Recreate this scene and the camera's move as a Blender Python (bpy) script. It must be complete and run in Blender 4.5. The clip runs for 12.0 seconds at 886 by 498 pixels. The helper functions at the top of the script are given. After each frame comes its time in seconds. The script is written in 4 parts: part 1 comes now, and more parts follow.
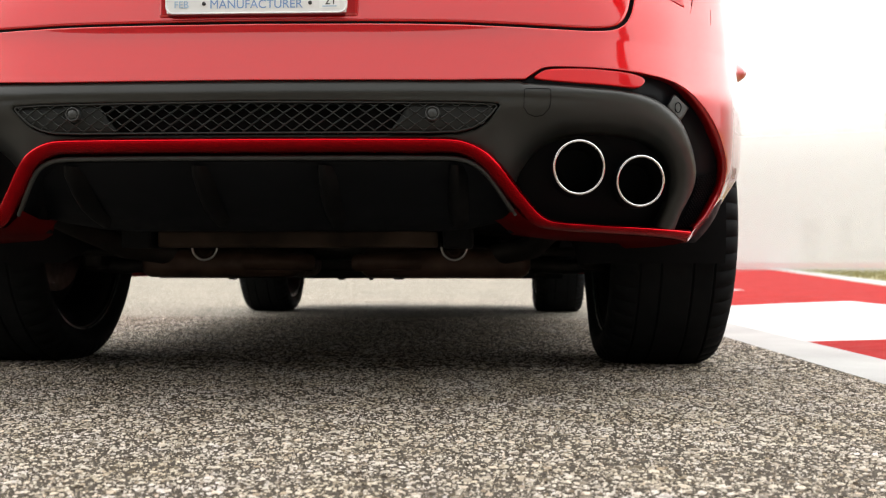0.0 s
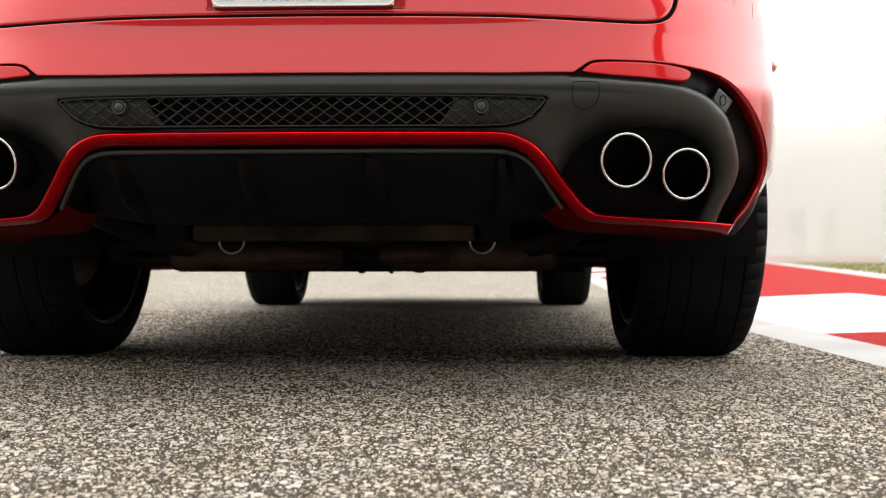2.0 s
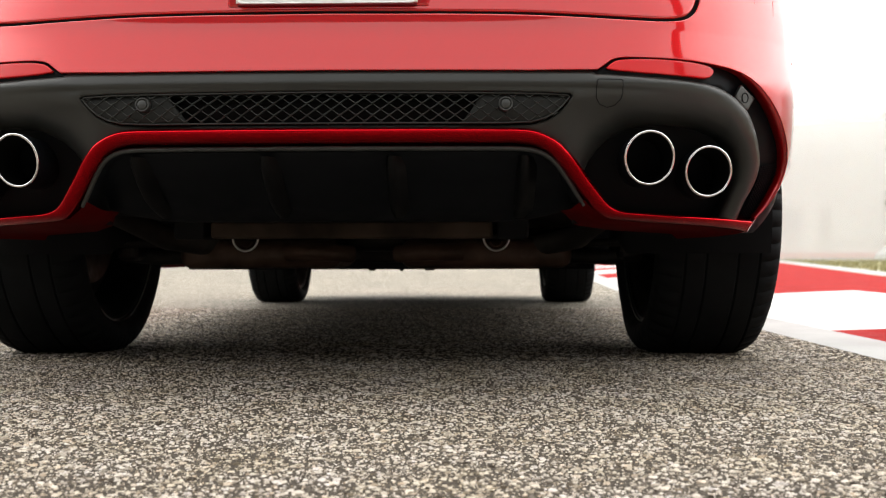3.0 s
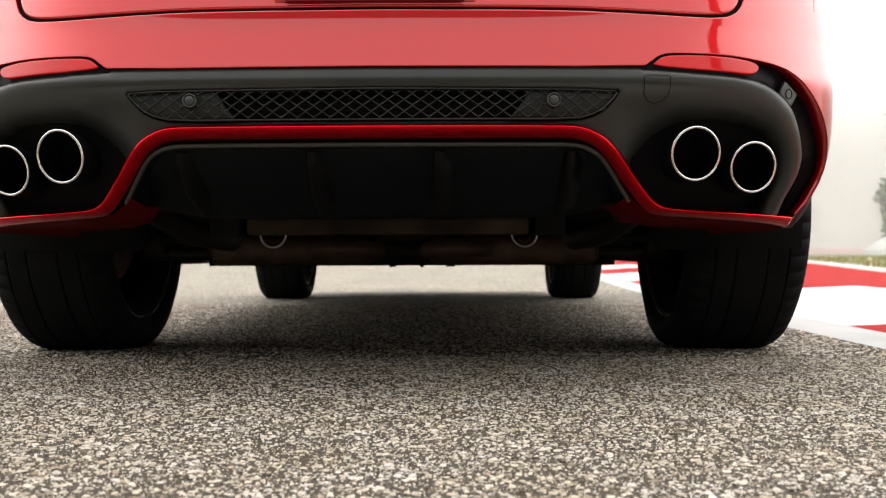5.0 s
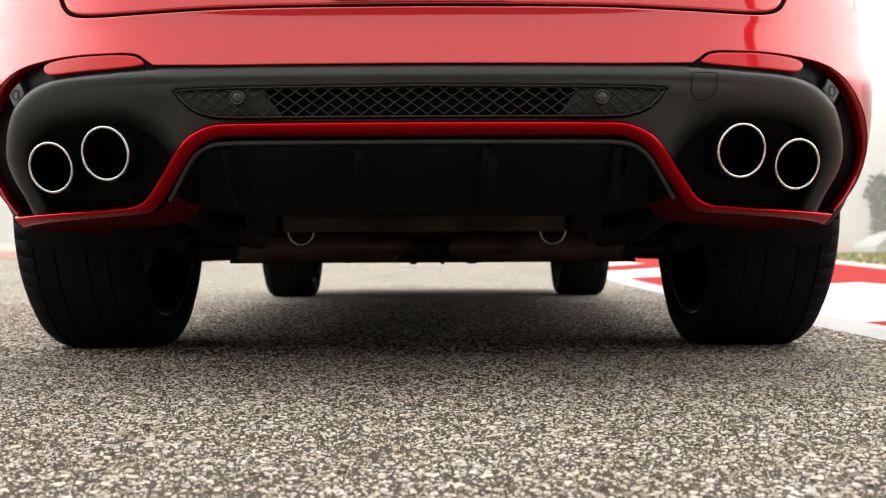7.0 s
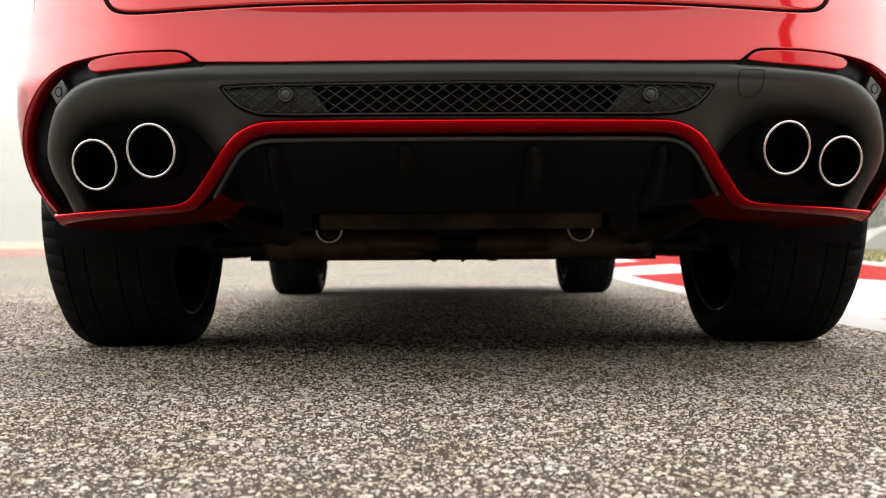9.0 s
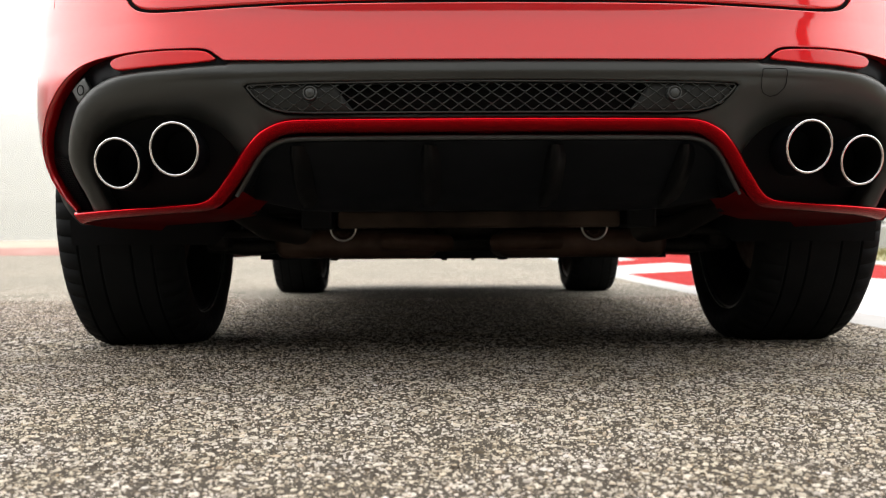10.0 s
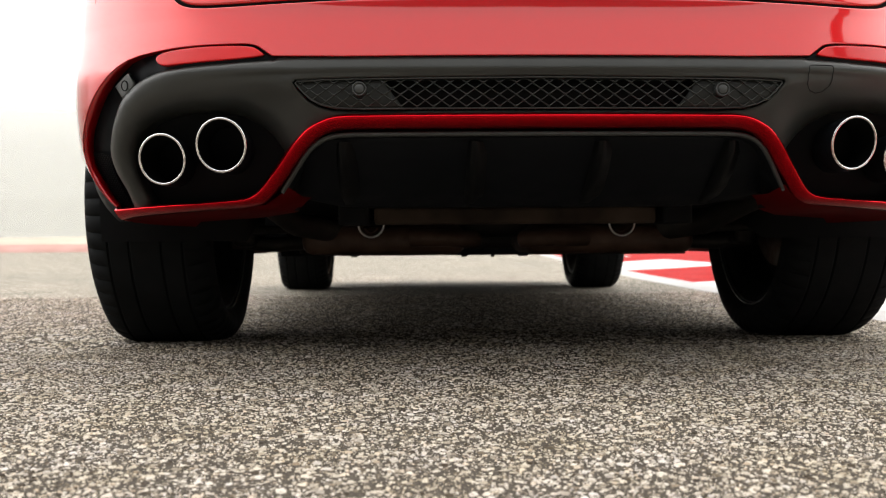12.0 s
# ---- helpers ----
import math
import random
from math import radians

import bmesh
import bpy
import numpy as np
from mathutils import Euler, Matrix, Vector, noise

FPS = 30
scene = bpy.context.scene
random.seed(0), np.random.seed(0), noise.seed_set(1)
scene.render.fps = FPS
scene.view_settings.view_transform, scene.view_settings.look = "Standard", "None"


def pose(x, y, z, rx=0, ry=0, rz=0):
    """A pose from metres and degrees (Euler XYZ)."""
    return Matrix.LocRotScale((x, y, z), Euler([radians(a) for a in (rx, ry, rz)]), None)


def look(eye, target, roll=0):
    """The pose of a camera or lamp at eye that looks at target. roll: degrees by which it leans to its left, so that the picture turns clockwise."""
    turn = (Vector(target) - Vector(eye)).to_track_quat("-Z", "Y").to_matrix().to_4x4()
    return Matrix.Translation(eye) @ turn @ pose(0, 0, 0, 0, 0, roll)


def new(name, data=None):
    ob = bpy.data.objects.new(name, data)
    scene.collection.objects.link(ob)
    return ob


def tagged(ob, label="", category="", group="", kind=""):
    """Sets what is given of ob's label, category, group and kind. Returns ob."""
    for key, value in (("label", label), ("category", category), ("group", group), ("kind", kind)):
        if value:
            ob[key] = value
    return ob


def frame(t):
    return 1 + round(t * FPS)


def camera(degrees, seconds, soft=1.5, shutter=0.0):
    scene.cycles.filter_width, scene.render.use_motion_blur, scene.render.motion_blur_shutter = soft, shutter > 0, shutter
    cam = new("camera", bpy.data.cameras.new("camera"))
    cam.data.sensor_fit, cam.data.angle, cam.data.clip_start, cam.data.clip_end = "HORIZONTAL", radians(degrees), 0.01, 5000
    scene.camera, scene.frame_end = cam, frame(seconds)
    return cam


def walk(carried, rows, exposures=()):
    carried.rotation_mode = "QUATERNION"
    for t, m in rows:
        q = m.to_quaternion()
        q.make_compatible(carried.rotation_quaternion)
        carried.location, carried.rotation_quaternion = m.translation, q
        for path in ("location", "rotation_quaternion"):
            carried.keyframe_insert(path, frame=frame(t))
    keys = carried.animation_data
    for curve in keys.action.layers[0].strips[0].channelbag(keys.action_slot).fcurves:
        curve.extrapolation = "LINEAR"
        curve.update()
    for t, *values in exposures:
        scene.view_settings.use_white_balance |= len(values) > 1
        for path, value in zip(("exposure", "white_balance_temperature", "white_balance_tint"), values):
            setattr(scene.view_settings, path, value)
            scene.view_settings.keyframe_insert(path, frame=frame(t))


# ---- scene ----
from mathutils.geometry import delaunay_2d_cdt

cam = camera(49.8, 12.0, soft=1.1)
cam.data.dof.use_dof = True
cam.data.dof.focus_distance = 1.66
cam.data.dof.aperture_fstop = 6.5
PATH = [
    (0, (0.3791, 0.0394, 0.2561), (0.2953, 2.0375, 0.2903), 0.05),
    (0.5, (0.3536, 0.0383, 0.2560), (0.2765, 2.0367, 0.2862), 0.02),
    (1, (0.3282, 0.0373, 0.2560), (0.2577, 2.0359, 0.2825), -0.01),
    (1.5, (0.3031, 0.0363, 0.2559), (0.2389, 2.0352, 0.2791), -0.03),
    (2, (0.2781, 0.0354, 0.2558), (0.2201, 2.0345, 0.2760), -0.06),
    (2.5, (0.2532, 0.0346, 0.2558), (0.2013, 2.0339, 0.2732), -0.09),
    (3, (0.2285, 0.0338, 0.2557), (0.1826, 2.0333, 0.2707), -0.11),
    (4, (0.1794, 0.0325, 0.2556), (0.1450, 2.0323, 0.2662), -0.16),
    (5, (0.1306, 0.0315, 0.2554), (0.1075, 2.0315, 0.2626), -0.20),
    (5.5, (0.1062, 0.0311, 0.2554), (0.0887, 2.0312, 0.2610), -0.22),
    (6, (0.0818, 0.0307, 0.2553), (0.0699, 2.0309, 0.2595), -0.24),
    (6.5, (0.0574, 0.0305, 0.2552), (0.0511, 2.0306, 0.2580), -0.26),
    (7, (0.0330, 0.0303, 0.2552), (0.0323, 2.0304, 0.2567), -0.27),
    (8, (-0.0161, 0.0301, 0.2550), (-0.0053, 2.0301, 0.2541), -0.30),
    (9, (-0.0657, 0.0302, 0.2549), (-0.0429, 2.0301, 0.2514), -0.33),
    (9.5, (-0.0906, 0.0303, 0.2548), (-0.0617, 2.0301, 0.2500), -0.34),
    (10, (-0.1158, 0.0305, 0.2548), (-0.0806, 2.0302, 0.2485), -0.35),
    (10.5, (-0.1411, 0.0308, 0.2547), (-0.0994, 2.0303, 0.2469), -0.36),
    (11, (-0.1666, 0.0312, 0.2546), (-0.1182, 2.0304, 0.2452), -0.37),
    (11.5, (-0.1924, 0.0316, 0.2546), (-0.1371, 2.0307, 0.2433), -0.37),
    (12, (-0.2185, 0.0321, 0.2545), (-0.1560, 2.0309, 0.2412), -0.38),
]
walk(cam, [(t, look(eye, target, roll)) for t, eye, target, roll in PATH])
scene.view_settings.exposure = 0.07

# ---- light: a foggy, overcast sky with a high veiled sun ----
world = bpy.data.worlds.new("sky")
scene.world = world
world.use_nodes = True
wt = world.node_tree
wt.nodes.clear()
sky = wt.nodes.new("ShaderNodeTexSky")
sky.sky_type = "NISHITA"
sky.sun_disc = False
sky.sun_elevation = radians(70)
sky.sun_rotation = radians(8)
sky.dust_density = 6.0
grey = wt.nodes.new("ShaderNodeHueSaturation")
grey.inputs["Saturation"].default_value = 0.06
dim = wt.nodes.new("ShaderNodeVectorMath")
dim.operation = "SCALE"
dim.inputs["Scale"].default_value = 0.12
where = wt.nodes.new("ShaderNodeTexCoord")
height = wt.nodes.new("ShaderNodeSeparateXYZ")
overcast = wt.nodes.new("ShaderNodeValToRGB")  # dimmed near the horizon for the dark under the car, brightest a third up
for p in (0.16, 0.38):
    overcast.color_ramp.elements.new(p)
for el, (p, c) in zip(overcast.color_ramp.elements, ((0.0, (0.18, 0.1785, 0.173)), (0.16, (0.55, 0.546, 0.530)), (0.38, (1.28, 1.27, 1.235)), (1.0, (0.86, 0.852, 0.83)))):
    el.position, el.color = p, (*c, 1)
ahead = wt.nodes.new("ShaderNodeMapRange")
ahead.inputs["From Min"].default_value, ahead.inputs["From Max"].default_value = -1.0, 1.0
glow = wt.nodes.new("ShaderNodeValToRGB")  # the fog brightens towards the veiled sun beyond the car
glow.color_ramp.interpolation = "EASE"
for p in (0.2, 0.46):
    glow.color_ramp.elements.new(p)
for el, (p, c) in zip(glow.color_ramp.elements, ((0.0, 1.28), (0.2, 1.42), (0.46, 4.3), (1.0, 4.4))):
    el.position, el.color = p, (c, c, c, 1)
lit = wt.nodes.new("ShaderNodeVectorMath")
lit.operation = "MULTIPLY"
wt.links.new(height.outputs["Y"], ahead.inputs["Value"])
wt.links.new(ahead.outputs["Result"], glow.inputs["Fac"])
wt.links.new(glow.outputs["Color"], lit.inputs[1])
wt.links.new(overcast.outputs["Color"], lit.inputs[0])
wt.links.new(where.outputs["Generated"], height.inputs[0])
wt.links.new(height.outputs["Z"], overcast.inputs["Fac"])
fogmix = wt.nodes.new("ShaderNodeMix")
fogmix.data_type = "RGBA"
fogmix.inputs["Factor"].default_value = 0.85
wt.links.new(lit.outputs["Vector"], fogmix.inputs["B"])
back = wt.nodes.new("ShaderNodeBackground")
back.inputs["Strength"].default_value = 1.0
wout = wt.nodes.new("ShaderNodeOutputWorld")
wt.links.new(sky.outputs["Color"], grey.inputs["Color"])
wt.links.new(grey.outputs["Color"], dim.inputs[0])
wt.links.new(dim.outputs["Vector"], fogmix.inputs["A"])
wt.links.new(fogmix.outputs["Result"], back.inputs["Color"])
wt.links.new(back.outputs["Background"], wout.inputs["Surface"])

sun = new("sun", bpy.data.lights.new("sun", "SUN"))
sun.data.energy = 0.6
sun.data.angle = radians(50)
sun.data.color = (1.0, 0.97, 0.92)
sun.matrix_world = look((0.3, 2.2, 6.0), (0, 0, 0))


# ---- materials ----
def material(name, color, rough, metal=0.0, coat=0.0, spec=0.5):
    m = bpy.data.materials.new(name)
    m.use_nodes = True
    b = m.node_tree.nodes["Principled BSDF"]
    b.inputs["Base Color"].default_value = (*color, 1)
    b.inputs["Roughness"].default_value = rough
    b.inputs["Metallic"].default_value = metal
    b.inputs["Coat Weight"].default_value = coat
    b.inputs["Coat Roughness"].default_value = 0.03
    b.inputs["Coat IOR"].default_value = 1.55
    b.inputs["Specular IOR Level"].default_value = spec
    return m


def node(m, kind, **values):
    n = m.node_tree.nodes.new(kind)
    for key, value in values.items():
        n.inputs[key].default_value = value
    return n


def wire(m, a, b):
    m.node_tree.links.new(a, b)


def coords(m):
    return node(m, "ShaderNodeTexCoord").outputs["Object"]


def ramp(m, source, stops):
    r = node(m, "ShaderNodeValToRGB")
    e = r.color_ramp.elements
    while len(e) < len(stops):
        e.new(0.5)
    for el, (p, c) in zip(e, stops):
        el.position, el.color = p, (*c, 1)
    wire(m, source, r.inputs["Fac"])
    return r.outputs["Color"]


def mottle(m, lo, hi, scale, bump=0.0, bump_scale=400.0, detail=6.0, rough=None, distance=0.001):
    """Colour that wanders between lo and hi, a finer relief and a wandering gloss."""
    b = m.node_tree.nodes["Principled BSDF"]
    c = coords(m)
    n = node(m, "ShaderNodeTexNoise", Scale=scale, Detail=detail)
    wire(m, c, n.inputs["Vector"])
    wire(m, ramp(m, n.outputs["Fac"], [(0.3, lo), (0.7, hi)]), b.inputs["Base Color"])
    if rough:
        r = node(m, "ShaderNodeMapRange")
        r.inputs["From Min"].default_value, r.inputs["From Max"].default_value = 0.3, 0.7
        r.inputs["To Min"].default_value, r.inputs["To Max"].default_value = rough
        n3 = node(m, "ShaderNodeTexNoise", Scale=scale * 3.1, Detail=detail)
        wire(m, c, n3.inputs["Vector"])
        wire(m, n3.outputs["Fac"], r.inputs["Value"])
        wire(m, r.outputs["Result"], b.inputs["Roughness"])
    if bump:
        n2 = node(m, "ShaderNodeTexNoise", Scale=bump_scale, Detail=3.0)
        wire(m, c, n2.inputs["Vector"])
        bp = node(m, "ShaderNodeBump", Strength=bump, Distance=distance)
        wire(m, n2.outputs["Fac"], bp.inputs["Height"])
        wire(m, bp.outputs["Normal"], b.inputs["Normal"])
    return m


PAINT = mottle(material("red_car_paint", (0.6, 0.002, 0.004), 0.34, metal=0.55, coat=1.0, spec=0.05), (0.445, 0.0004, 0.0034), (0.49, 0.0006, 0.0045), 900.0)
PAINT.node_tree.nodes["Principled BSDF"].inputs["Coat IOR"].default_value = 1.75
PAINT.node_tree.nodes["Principled BSDF"].inputs["Specular Tint"].default_value = (0.12, 0.01, 0.01, 1)  # flakes darken edge-on
PAINT.node_tree.nodes["Principled BSDF"].inputs["Coat Roughness"].default_value = 0.05
# body red remixed for the trim strip, its shade put into the colour
TRIMSHADE = mottle(material("red_paint_shaded_trim", (0.35, 0.001, 0.002), 0.19, metal=0.92, coat=0.14, spec=0.05), (0.43, 0.0001, 0.0055), (0.47, 0.0002, 0.0065), 900.0)
TRIMSHADE.node_tree.nodes["Principled BSDF"].inputs["Coat IOR"].default_value = 1.42
TRIMSHADE.node_tree.nodes["Principled BSDF"].inputs["Coat Roughness"].default_value = 0.12
PLASTIC = mottle(material("black_grained_plastic", (0.02, 0.02, 0.02), 0.35, spec=0.46), (0.0165, 0.0180, 0.0170), (0.0225, 0.0240, 0.0224), 6.0, bump=0.12, bump_scale=900.0, rough=(0.36, 0.48))
SATIN = mottle(material("black_satin_plastic", (0.01, 0.01, 0.01), 0.45, spec=0.07), (0.0046, 0.0055, 0.0070), (0.0070, 0.0080, 0.0100), 8.0, rough=(0.4, 0.6))
FIN = mottle(material("black_gloss_plastic", (0.01, 0.01, 0.01), 0.4, spec=0.12), (0.0020, 0.0023, 0.0028), (0.0032, 0.0035, 0.0040), 8.0, rough=(0.35, 0.5))
DARK = mottle(material("dark_cavity_plastic", (0.005, 0.005, 0.005), 0.8, spec=0.1), (0.0050, 0.0054, 0.0062), (0.0074, 0.0076, 0.0084), 12.0)
CHROME = mottle(material("polished_steel", (0.75, 0.75, 0.76), 0.12, metal=1.0), (0.70, 0.70, 0.71), (0.80, 0.80, 0.80), 40.0, rough=(0.08, 0.2))
PIPEBLACK = material("black_pipe_inside", (0.004, 0.004, 0.004), 0.9, spec=0.1)
RUBBER = mottle(material("tyre_rubber", (0.012, 0.012, 0.012), 0.8, spec=0.035), (0.0078, 0.0086, 0.0092), (0.0115, 0.0123, 0.0130), 14.0, bump=0.2, bump_scale=300.0, rough=(0.62, 0.82))
RIM = mottle(material("dark_alloy", (0.12, 0.12, 0.12), 0.35, metal=1.0), (0.09, 0.09, 0.09), (0.16, 0.16, 0.16), 20.0)
BRIGHT = mottle(material("bare_alloy_edge", (0.5, 0.5, 0.5), 0.3, metal=1.0), (0.38, 0.38, 0.38), (0.55, 0.55, 0.55), 30.0)
STEEL = mottle(material("weathered_exhaust_steel", (0.2, 0.17, 0.14), 0.7, metal=0.2, spec=0.15), (0.026, 0.0155, 0.011), (0.080, 0.050, 0.038), 14.0, bump=0.3, bump_scale=90.0, rough=(0.30, 0.6))
SHIELD = mottle(material("dull_heat_shield", (0.03, 0.02, 0.015), 0.7, metal=0.2, spec=0.1), (0.010, 0.0074, 0.0060), (0.060, 0.042, 0.032), 8.0, bump=0.3, bump_scale=60.0)
CAST = mottle(material("dark_cast_metal", (0.04, 0.035, 0.03), 0.6, metal=0.4), (0.008, 0.007, 0.006), (0.020, 0.017, 0.0148), 25.0, bump=0.3, bump_scale=120.0)
LATTICE = mottle(material("grey_black_bar_plastic", (0.03, 0.03, 0.03), 0.45, spec=0.55), (0.032, 0.037, 0.037), (0.046, 0.052, 0.051), 60.0)
LENS = material("red_reflector_lens", (0.52, 0.005, 0.008), 0.10, coat=0.35, spec=0.15)
# bumper red with the shade below it mixed into the colour
UNDERSHADE = mottle(material("red_underside_shade", (0.06, 0.002, 0.003), 0.6, spec=0.03), (0.046, 0.0003, 0.0007), (0.068, 0.0005, 0.0010), 9.0)
PLATE = mottle(material("white_enamel", (0.8, 0.8, 0.79), 0.35), (0.76, 0.77, 0.78), (0.82, 0.82, 0.81), 30.0)
SENSOR = mottle(material("grey_black_plastic", (0.03, 0.03, 0.03), 0.45), (0.018, 0.0198, 0.0193), (0.027, 0.0288, 0.0282), 60.0)
ENDPANEL = mottle(material("black_matt_plastic", (0.01, 0.01, 0.01), 0.6, spec=0.3), (0.011, 0.0122, 0.0119), (0.0165, 0.0178, 0.0175), 40.0, bump=0.15, bump_scale=700.0)
# dark red for the lamp seams and for the painted plate shadow
SHADOWSEAM = mottle(material("dark_red_shadow_seam", (0.09, 0.002, 0.004), 0.6, spec=0.1), (0.07, 0.0015, 0.003), (0.10, 0.0025, 0.004), 20.0)
INK = material("blue_ink", (0.20, 0.34, 0.60), 0.5)
PALEINK = material("pale_blue_ink", (0.35, 0.5, 0.68), 0.5)
BLACKINK = material("black_ink", (0.02, 0.02, 0.02), 0.5)
GLASS = material("tinted_glass", (0.01, 0.012, 0.012), 0.05, coat=0.5)


def asphalt_material():
    m = material("coarse_asphalt", (0.1, 0.1, 0.1), 0.85, spec=0.05)
    b = m.node_tree.nodes["Principled BSDF"]
    c = coords(m)
    v = node(m, "ShaderNodeTexVoronoi", Scale=95.0, Randomness=1.0)
    wire(m, c, v.inputs["Vector"])
    big = node(m, "ShaderNodeTexNoise", Scale=1.3, Detail=5.0)
    wire(m, c, big.inputs["Vector"])
    tone = node(m, "ShaderNodeSeparateColor")
    wire(m, v.outputs["Color"], tone.inputs["Color"])
    stone = ramp(m, tone.outputs["Red"], [(0.0, (0.071, 0.062, 0.049)), (0.45, (0.198, 0.179, 0.147)), (0.8, (0.373, 0.343, 0.287)), (1.0, (0.56, 0.518, 0.44))])
    joint = ramp(m, v.outputs["Distance"], [(0.35, (1, 1, 1)), (0.75, (0.5, 0.49, 0.48))])
    mul = node(m, "ShaderNodeMix")
    mul.data_type, mul.blend_type = "RGBA", "MULTIPLY"
    mul.inputs["Factor"].default_value = 1.0
    wire(m, stone, mul.inputs["A"])
    wire(m, joint, mul.inputs["B"])
    wear = node(m, "ShaderNodeMix")
    wear.data_type, wear.blend_type = "RGBA", "MULTIPLY"
    wear.inputs["Factor"].default_value = 1.0
    wire(m, mul.outputs["Result"], wear.inputs["A"])
    wire(m, ramp(m, big.outputs["Fac"], [(0.3, (0.85, 0.85, 0.86)), (0.7, (1.12, 1.1, 1.08))]), wear.inputs["B"])
    wire(m, wear.outputs["Result"], b.inputs["Base Color"])
    bp = node(m, "ShaderNodeBump", Strength=0.4, Distance=0.002)
    bp.invert = True
    wire(m, v.outputs["Distance"], bp.inputs["Height"])
    wire(m, bp.outputs["Normal"], b.inputs["Normal"])
    return m


def stone_material():
    m = material("road_aggregate", (0.3, 0.28, 0.25), 0.75, spec=0.05)
    b = m.node_tree.nodes["Principled BSDF"]
    g = node(m, "ShaderNodeNewGeometry")
    col = ramp(m, g.outputs["Random Per Island"], [(0.0, (0.036, 0.030, 0.024)), (0.10, (0.078, 0.066, 0.052)), (0.22, (0.19, 0.169, 0.139)), (0.5, (0.41, 0.381, 0.336)), (1.0, (0.635, 0.605, 0.552))])
    n = node(m, "ShaderNodeTexNoise", Scale=420.0, Detail=4.0)
    wire(m, coords(m), n.inputs["Vector"])
    mul = node(m, "ShaderNodeMix")
    mul.data_type, mul.blend_type = "RGBA", "MULTIPLY"
    mul.inputs["Factor"].default_value = 1.0
    many = node(m, "ShaderNodeMath")
    many.operation = "MULTIPLY"
    many.inputs[1].default_value = 37.0
    wire(m, g.outputs["Random Per Island"], many.inputs[0])
    part_of = node(m, "ShaderNodeMath")
    part_of.operation = "FRACT"
    wire(m, many.outputs[0], part_of.inputs[0])
    hue = node(m, "ShaderNodeMix")
    hue.data_type, hue.blend_type = "RGBA", "MULTIPLY"
    hue.inputs["Factor"].default_value = 1.0
    wire(m, col, hue.inputs["A"])
    wire(m, ramp(m, part_of.outputs[0], [(0.0, (1.03, 0.92, 0.82)), (0.2, (1.01, 0.98, 0.94)), (0.8, (1.0, 0.985, 0.97)), (1.0, (0.97, 0.97, 1.03))]), hue.inputs["B"])
    wire(m, hue.outputs["Result"], mul.inputs["A"])
    wire(m, ramp(m, n.outputs["Fac"], [(0.3, (0.72, 0.71, 0.70)), (0.7, (1.15, 1.15, 1.15))]), mul.inputs["B"])
    patch = node(m, "ShaderNodeTexNoise", Scale=7.0, Detail=4.0)
    wire(m, coords(m), patch.inputs["Vector"])
    warm = node(m, "ShaderNodeMix")
    warm.data_type, warm.blend_type = "RGBA", "MULTIPLY"
    warm.inputs["Factor"].default_value = 1.0
    wire(m, mul.outputs["Result"], warm.inputs["A"])
    wire(m, ramp(m, patch.outputs["Fac"], [(0.35, (0.92, 0.88, 0.80)), (0.65, (1.06, 1.05, 1.07))]), warm.inputs["B"])
    wire(m, warm.outputs["Result"], b.inputs["Base Color"])
    return m


def mist_material(name, thick, top):
    """White water vapour that thins out with height."""
    m = bpy.data.materials.new(name)
    m.use_nodes = True
    t = m.node_tree
    t.nodes.clear()
    clear = node(m, "ShaderNodeBsdfTransparent")
    front = node(m, "ShaderNodeBsdfDiffuse", Color=(0.285, 0.286, 0.284, 1))
    through_it = node(m, "ShaderNodeBsdfTranslucent", Color=(0.23, 0.231, 0.229, 1))
    both = node(m, "ShaderNodeAddShader")
    wire(m, front.outputs[0], both.inputs[0])
    wire(m, through_it.outputs[0], both.inputs[1])
    split = node(m, "ShaderNodeSeparateXYZ")
    wire(m, coords(m), split.inputs[0])
    fall = node(m, "ShaderNodeMapRange")
    fall.interpolation_type = "SMOOTHSTEP"
    fall.inputs["From Min"].default_value, fall.inputs["From Max"].default_value = top * 0.1, top
    fall.inputs["To Min"].default_value, fall.inputs["To Max"].default_value = thick, 0.0
    wire(m, split.outputs["Z"], fall.inputs["Value"])
    mix = node(m, "ShaderNodeMixShader")
    wire(m, fall.outputs["Result"], mix.inputs[0])
    wire(m, clear.outputs[0], mix.inputs[1])
    wire(m, both.outputs[0], mix.inputs[2])
    o = node(m, "ShaderNodeOutputMaterial")
    wire(m, mix.outputs[0], o.inputs["Surface"])
    return m


ASPHALT = asphalt_material()
BINDER = mottle(material("dark_bitumen", (0.03, 0.03, 0.03), 0.9, spec=0.03), (0.028, 0.0235, 0.0190), (0.105, 0.090, 0.074), 230.0, bump=0.5, bump_scale=250.0, distance=0.002)
STONE = stone_material()
REDPAINT = mottle(material("red_kerb_paint", (0.6, 0.05, 0.04), 0.85, spec=0.03), (0.215, 0.0060, 0.0062), (0.275, 0.0105, 0.0105), 5.0, bump=0.5, bump_scale=160.0, rough=(0.7, 0.9), distance=0.003)
# kerb red with the haze before it painted in as a paler tone
HAZERED = mottle(material("red_kerb_paint_hazed", (0.4, 0.25, 0.22), 0.9, spec=0.05), (0.27, 0.150, 0.130), (0.33, 0.20, 0.178), 1.2)
# beige of the far bank, the haze's paleness included in the colour
HAZEBANK = mottle(material("pale_hazed_bank", (0.4, 0.36, 0.3), 0.95, spec=0.05), (0.30, 0.265, 0.215), (0.38, 0.335, 0.275), 0.8)
